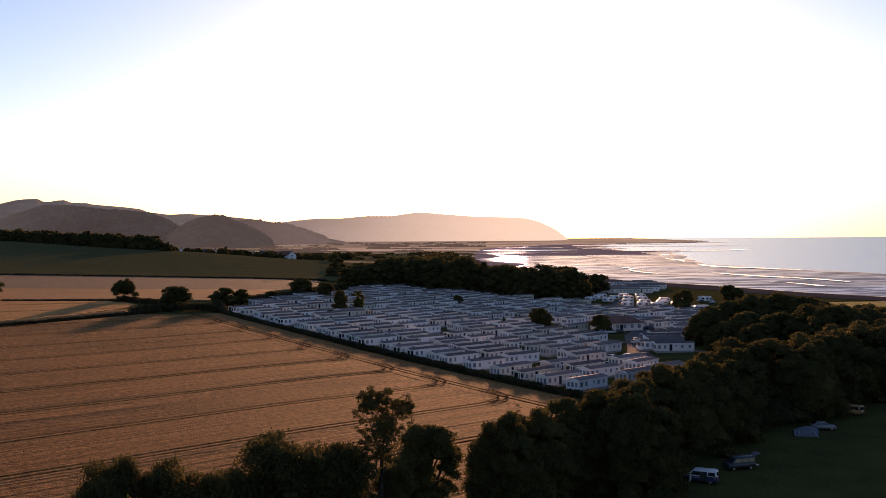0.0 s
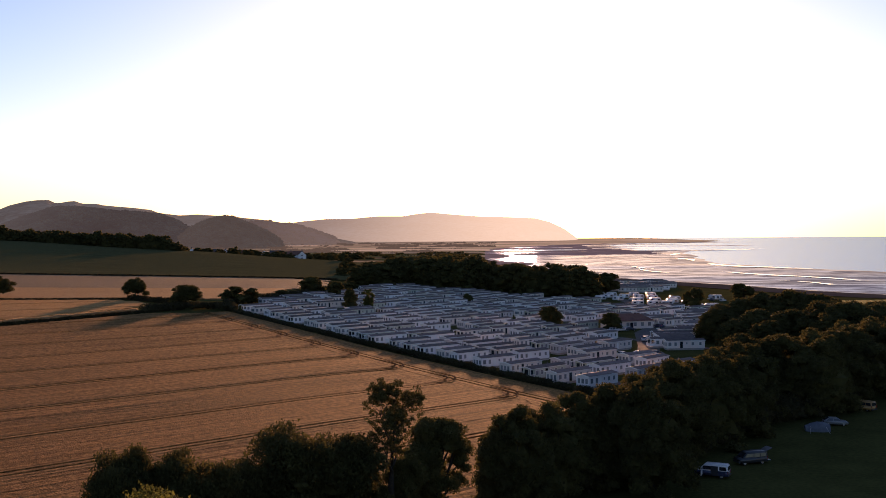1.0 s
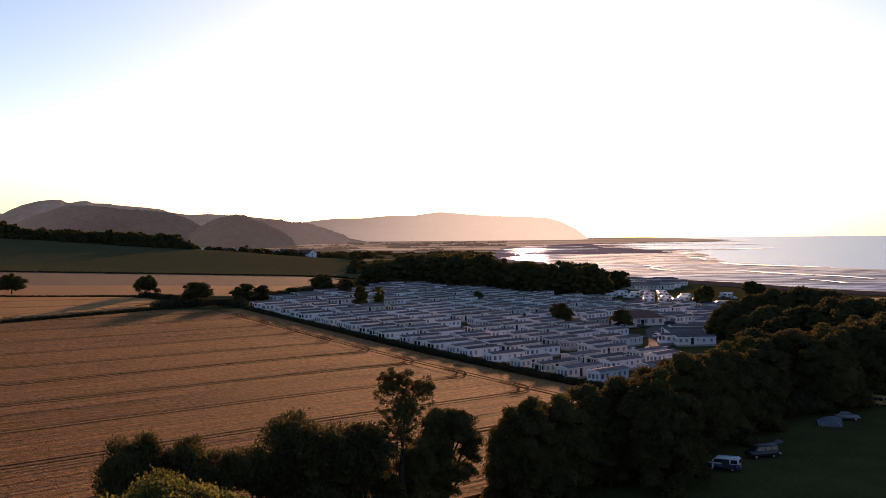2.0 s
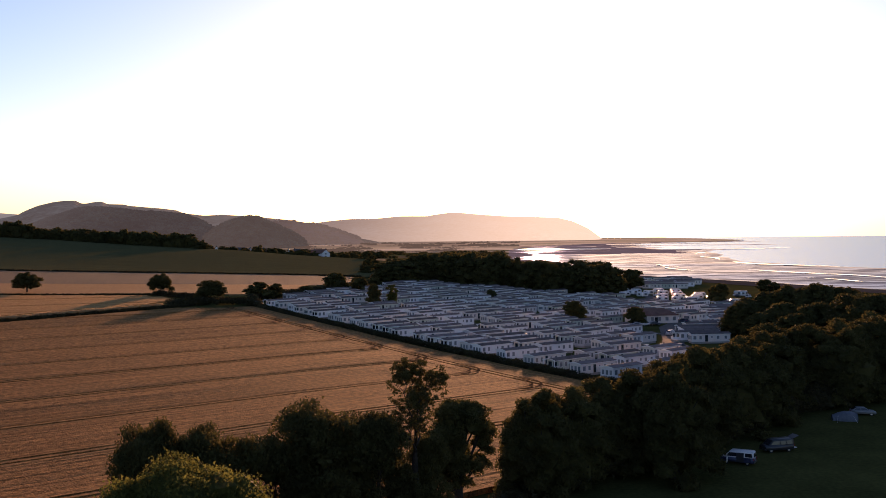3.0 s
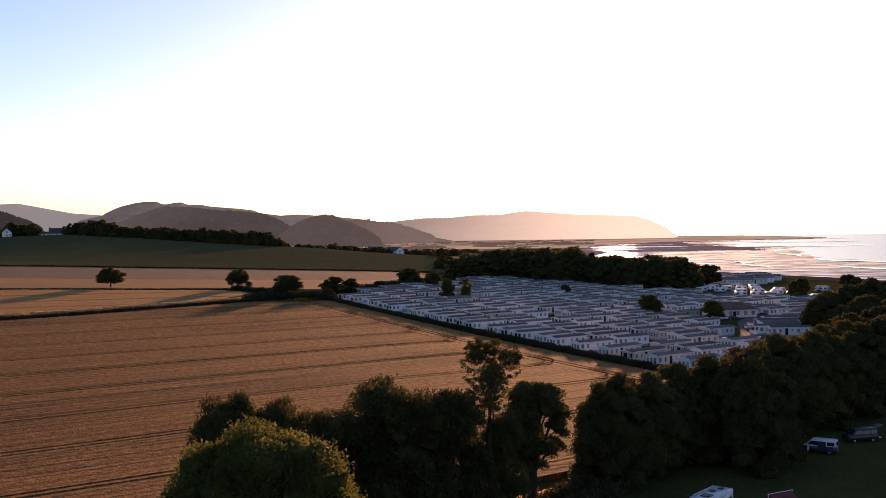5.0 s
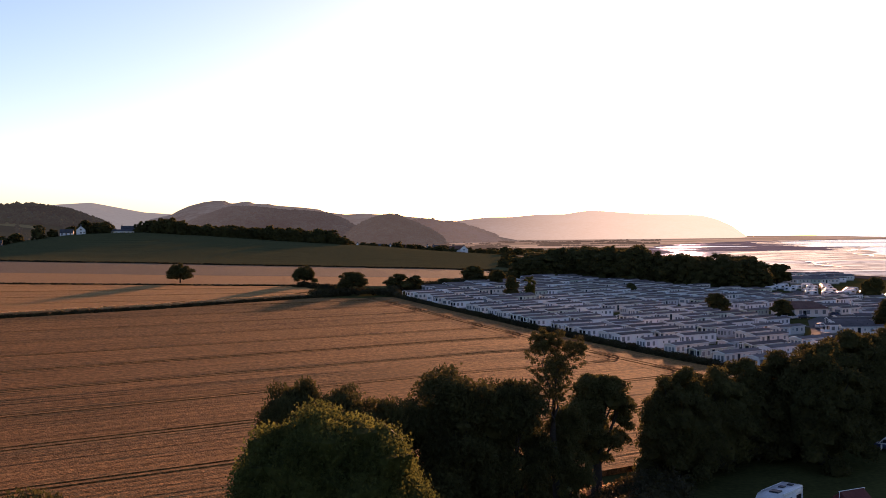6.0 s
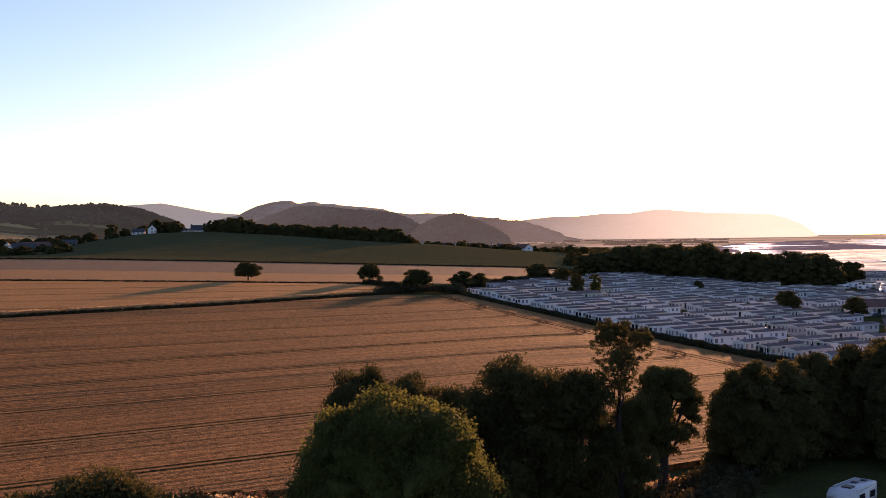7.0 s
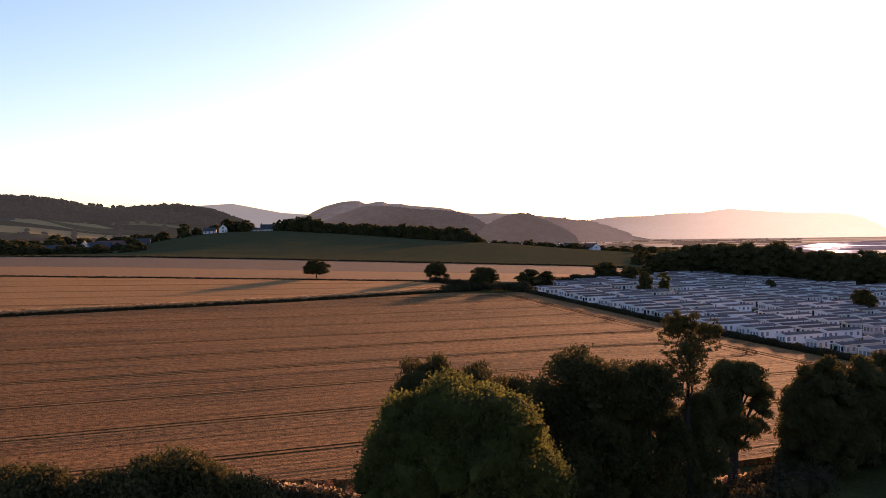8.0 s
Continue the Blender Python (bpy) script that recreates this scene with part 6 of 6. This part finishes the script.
house(x, y, 25, 12, 7, 4.6, 7.8, RENDER, SLATE, "white house rising behind the long low building", 1)
for az, r, a, L, w, e, rd, wl, rf, lb in [(-36.3, 800, 120, 11, 7, 4.8, 8.4, RENDER, SLATE, "white gabled farmhouse in the valley"), (-35.6, 812, 30, 18, 9, 4.2, 7.5, STONE, SLATE, "dark stone barn in the farmyard"), (-34.9, 830, 30, 22, 10, 4.5, 7.5, STONE, TILE, "long farm barn with a dull roof"),
                                          (-37.3, 810, 35, 16, 8, 3.5, 6.5, STONE, TILE, "stone cowshed at the farm"), (-38.2, 790, 30, 20, 9, 3.8, 6.4, STONE, SLATE, "long low grey farm shed"), (-34.0, 850, 110, 10, 6, 3.4, 6.2, RENDER, SLATE, "small white cottage by the farm"), (-36.8, 860, 110, 9, 6, 4.4, 7.4, RENDER, SLATE, "white cottage behind the barns"), (-33.4, 860, 25, 14, 7, 3.2, 5.6, STONE, SLATE, "low grey stone outbuilding")]:
    x, y = polar(az, r)
    house(x, y, a, L, w, e, rd, wl, rf, lb, 1 if L < 12 else 0, 2 if e > 4.3 else 1, "farm_building" if L > 12 else "house")
for i, (az, r, a, L, wl, rf, lb) in enumerate([(-8.45, 1010, 100, 11, RENDER, TILE, "white gable-ended house behind the green hill"), (-8.75, 1018, 14, 12, RENDER, TILE, "house with a red roof behind the green hill"), (-9.9, 1040, 20, 11, STONE, SLATE, "stone village house among trees"), (-10.5, 1055, 100, 10, RENDER, SLATE, "white village house among trees"), (-11.6, 1070, 30, 12, STONE, TILE, "village house with a red roof"),
                                               (-12.6, 1085, 110, 10, RENDER, SLATE, "white village house among trees"), (-13.2, 1085, 20, 13, STONE, SLATE, "dark-roofed stone village house"), (-14.4, 1075, 105, 11, RENDER, SLATE, "white village house below the wood"), (-15.0, 1070, 25, 10, RENDER, TILE, "low white bungalow below the wood"), (-9.3, 1080, 15, 12, STONE, TILE, "village house with a red roof")]):
    x, y = polar(az, r)
    house(x, y, a, L, 8, 4.6, 8.2, wl, rf, lb)
for az, r, h, w in [(-40.6, 815, 15, 19), (-39.6, 850, 13, 18), (-37.8, 862, 16, 17), (-37.2, 868, 14, 14), (-35.4, 872, 12, 14), (-34.7, 878, 11, 13), (-33.4, 884, 9, 12), (-38.8, 790, 9, 15), (-41.2, 780, 12, 18)]:
    x, y = polar(az, r)
    tree(DOMED[int(h) % 3], x, y, h, w, rt.random() * 360, "tall dark rounded tree behind the farmyard", "farm trees", (12, 11), 0.6)
# trees about the farm and the village
for i in range(34):
    front = i < 14
    x, y = polar(rt.uniform(-41.5, -33.6), rt.uniform(735, 770) if front else rt.uniform(825, 960))
    tree(FAR[i % 5], x, y, rt.uniform(4, 8) if front else rt.uniform(8, 13), rt.uniform(8, 14), rt.random() * 360, "dark tree crowding the farm buildings", "farm trees", (12, 11), 0.6)
for i, (az, r, h, w) in enumerate([(-29.6, 912, 10, 12), (-28.4, 914, 12, 12), (-28.0, 918, 11, 11), (-30.5, 884, 8, 9), (-27.5, 930, 10, 10), (-25.7, 905, 12, 11), (-31.2, 868, 13, 10), (-28.9, 900, 13, 13), (-27.9, 905, 12, 13), (-26.1, 900, 11, 11), (-39.4, 780, 12, 16), (-38.8, 820, 12, 14), (-37.6, 850, 13, 15), (-40.3, 800, 13, 15), (-35.3, 870, 11, 13), (-34.4, 880, 11, 12), (-33.0, 880, 9, 12), (-32.3, 885, 9, 13), (-38.0, 1000, 15, 14), (-36.9, 1020, 15, 15), (-39.8, 765, 9, 14), (-38.6, 770, 8, 13), (-37.0, 775, 7, 12), (-35.9, 778, 6, 10), (-34.6, 800, 7, 12), (-33.8, 815, 6, 10), (-37.9, 830, 12, 14), (-36.2, 885, 12, 14), (-33.7, 900, 11, 13),
                                    (-9.1, 990, 7, 10), (-9.9, 992, 8, 11), (-10.4, 995, 7, 9), (-11.4, 1000, 8, 12), (-12.2, 1000, 9, 12), (-12.8, 1005, 7, 10), (-13.6, 1010, 8, 12), (-14.1, 1012, 8, 10), (-14.8, 1015, 9, 12), (-15.4, 1015, 9, 12), (-8.0, 985, 6, 8), (-7.4, 985, 6, 9), (-9.6, 1015, 9, 11), (-10.9, 1035, 9, 11), (-11.2, 1060, 10, 10), (-12.1, 1060, 12, 15), (-12.9, 1070, 9, 10), (-13.8, 1070, 9, 12), (-8.2, 1040, 8, 9), (-7.6, 1050, 8, 12), (-6.9, 1040, 8, 12), (-6.2, 900, 9, 9), (-5.9, 830, 8, 8), (-6.1, 760, 8, 8), (-5.7, 700, 10, 9), (-6.3, 680, 8, 8), (-5.2, 690, 9, 9), (-6.9, 1200, 9, 16), (-5.5, 1250, 9, 16)]):
    x, y = polar(az, r)
    tree(FAR[i % 5], x, y, h, w, rt.random() * 360, "dark tree among farm and village houses", "village trees", (12, 11), 0.6)


def far_woods(near, far, count, mat, seed):
    """Hedgerow trees and copses scattered over the flat land towards the hills."""
    rnd = np.random.RandomState(seed)
    centres, radii = [], []
    for _ in range(count // 14):
        x, y = polar(rnd.uniform(-42, 1.5), rnd.uniform(near, far))
        along = rnd.normal() * 0.25 + (1.5 if rnd.rand() < 0.2 else 0.0)
        tall = rnd.uniform(1.2, 3.2)
        for k in range(rnd.randint(6, 22)):
            x, y = x + 4.2 * math.cos(along) + rnd.normal() * 0.7, y + 4.2 * math.sin(along) + rnd.normal() * 0.7
            if float(shore_distance(np.array([x]), np.array([y]))[0]) > -25:
                break
            s = tall * rnd.uniform(0.7, 1.5)
            centres.append((x, y, gz(x, y) + s * 0.4))
            radii.append(s)
    v, f = leaf_cloud(centres, radii, len(centres) * 40, 1.7, rnd, core=0.8, flat=0.75, facets=1)
    return mesh_data("far_trees", v, quads(f), mat)


# Haze over the distant copses is painted on as emission.
FAR_LEAF = haze_glow_material("far_leaf_haze", (0.025, 0.03, 0.012), (0.05, 0.055, 0.022), (0.05, 0.037, 0.031))
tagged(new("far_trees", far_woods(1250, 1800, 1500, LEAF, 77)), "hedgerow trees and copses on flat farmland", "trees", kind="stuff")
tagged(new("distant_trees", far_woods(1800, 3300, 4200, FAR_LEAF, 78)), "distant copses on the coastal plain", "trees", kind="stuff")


def hill_woods(name, label, height, azimuths, distances, count, size, mat, seed, cone, ragged=0.5, lines=False):
    """Woods on a far slope: many small crowns standing on the hillside."""
    rnd = np.random.RandomState(seed)
    a, d = rnd.uniform(*azimuths, count * 3), rnd.uniform(*distances, count * 3)
    if lines:
        flip = rnd.rand(count * 3) < 0.65
        d = np.where(flip, np.round(d / 120) * 120 + rnd.normal(size=count * 3) * 4 + a * 9, d)
        a = np.where(flip, a, np.round(a / 2.3) * 2.3 + rnd.normal(size=count * 3) * 0.05)
    x, y, z = height(d, a)
    clump = smooth_noise(x / 130, y / 130, seed) + 0.6 * smooth_noise(x / 45, y / 60, seed + 3)
    keep = np.argsort(-clump + rnd.rand(count * 3) * ragged)[:count]
    s = size * (0.7 + 0.6 * rnd.rand(count))
    centres = np.stack([x[keep], y[keep], z[keep] + s * 0.5 * cone], 1)
    v, f = leaf_cloud(centres.tolist(), s.tolist(), count * 7, size * 0.45, rnd, core=0.95, facets=1, flat=cone)
    tagged(new(name, mesh_data(name, v, quads(f), mat)), label, "woods", kind="stuff")


# Wood foliage carries the haze of its hill as emission.
WOOD_FAR = haze_glow_material("far_wood_haze", (0.014, 0.018, 0.008), (0.08, 0.082, 0.036), (0.0125, 0.0118, 0.0125))
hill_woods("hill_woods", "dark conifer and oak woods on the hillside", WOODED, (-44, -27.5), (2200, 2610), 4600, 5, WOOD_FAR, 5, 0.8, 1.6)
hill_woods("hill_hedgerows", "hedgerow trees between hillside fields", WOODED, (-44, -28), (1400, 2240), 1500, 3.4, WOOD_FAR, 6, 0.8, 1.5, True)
WOOD_SPUR = haze_glow_material("spur_wood_haze", (0.015, 0.018, 0.01), (0.14, 0.125, 0.075), (0.042, 0.04, 0.041), (0.0255, 0.0222, 0.0227), (-1420, -1000))
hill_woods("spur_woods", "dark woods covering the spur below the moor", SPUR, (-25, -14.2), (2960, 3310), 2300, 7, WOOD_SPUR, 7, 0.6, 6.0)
WOOD_COMBE = haze_glow_material("combe_wood_haze", (0.018, 0.02, 0.012), (0.15, 0.13, 0.08), (0.044, 0.035, 0.034), (0.07, 0.056, 0.05), (-750, -450))
hill_woods("combe_woods", "woods on the spur beyond the knoll with haze in their glow", COMBE, (-12.6, -6.6), (3120, 3510), 700, 7, WOOD_COMBE, 10, 0.6, 2.0)
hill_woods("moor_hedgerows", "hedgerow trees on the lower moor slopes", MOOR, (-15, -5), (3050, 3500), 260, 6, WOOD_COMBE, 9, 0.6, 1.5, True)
WOOD_KNOLL = haze_glow_material("knoll_wood_haze", (0.012, 0.015, 0.008), (0.13, 0.115, 0.07), (0.034, 0.029, 0.027))
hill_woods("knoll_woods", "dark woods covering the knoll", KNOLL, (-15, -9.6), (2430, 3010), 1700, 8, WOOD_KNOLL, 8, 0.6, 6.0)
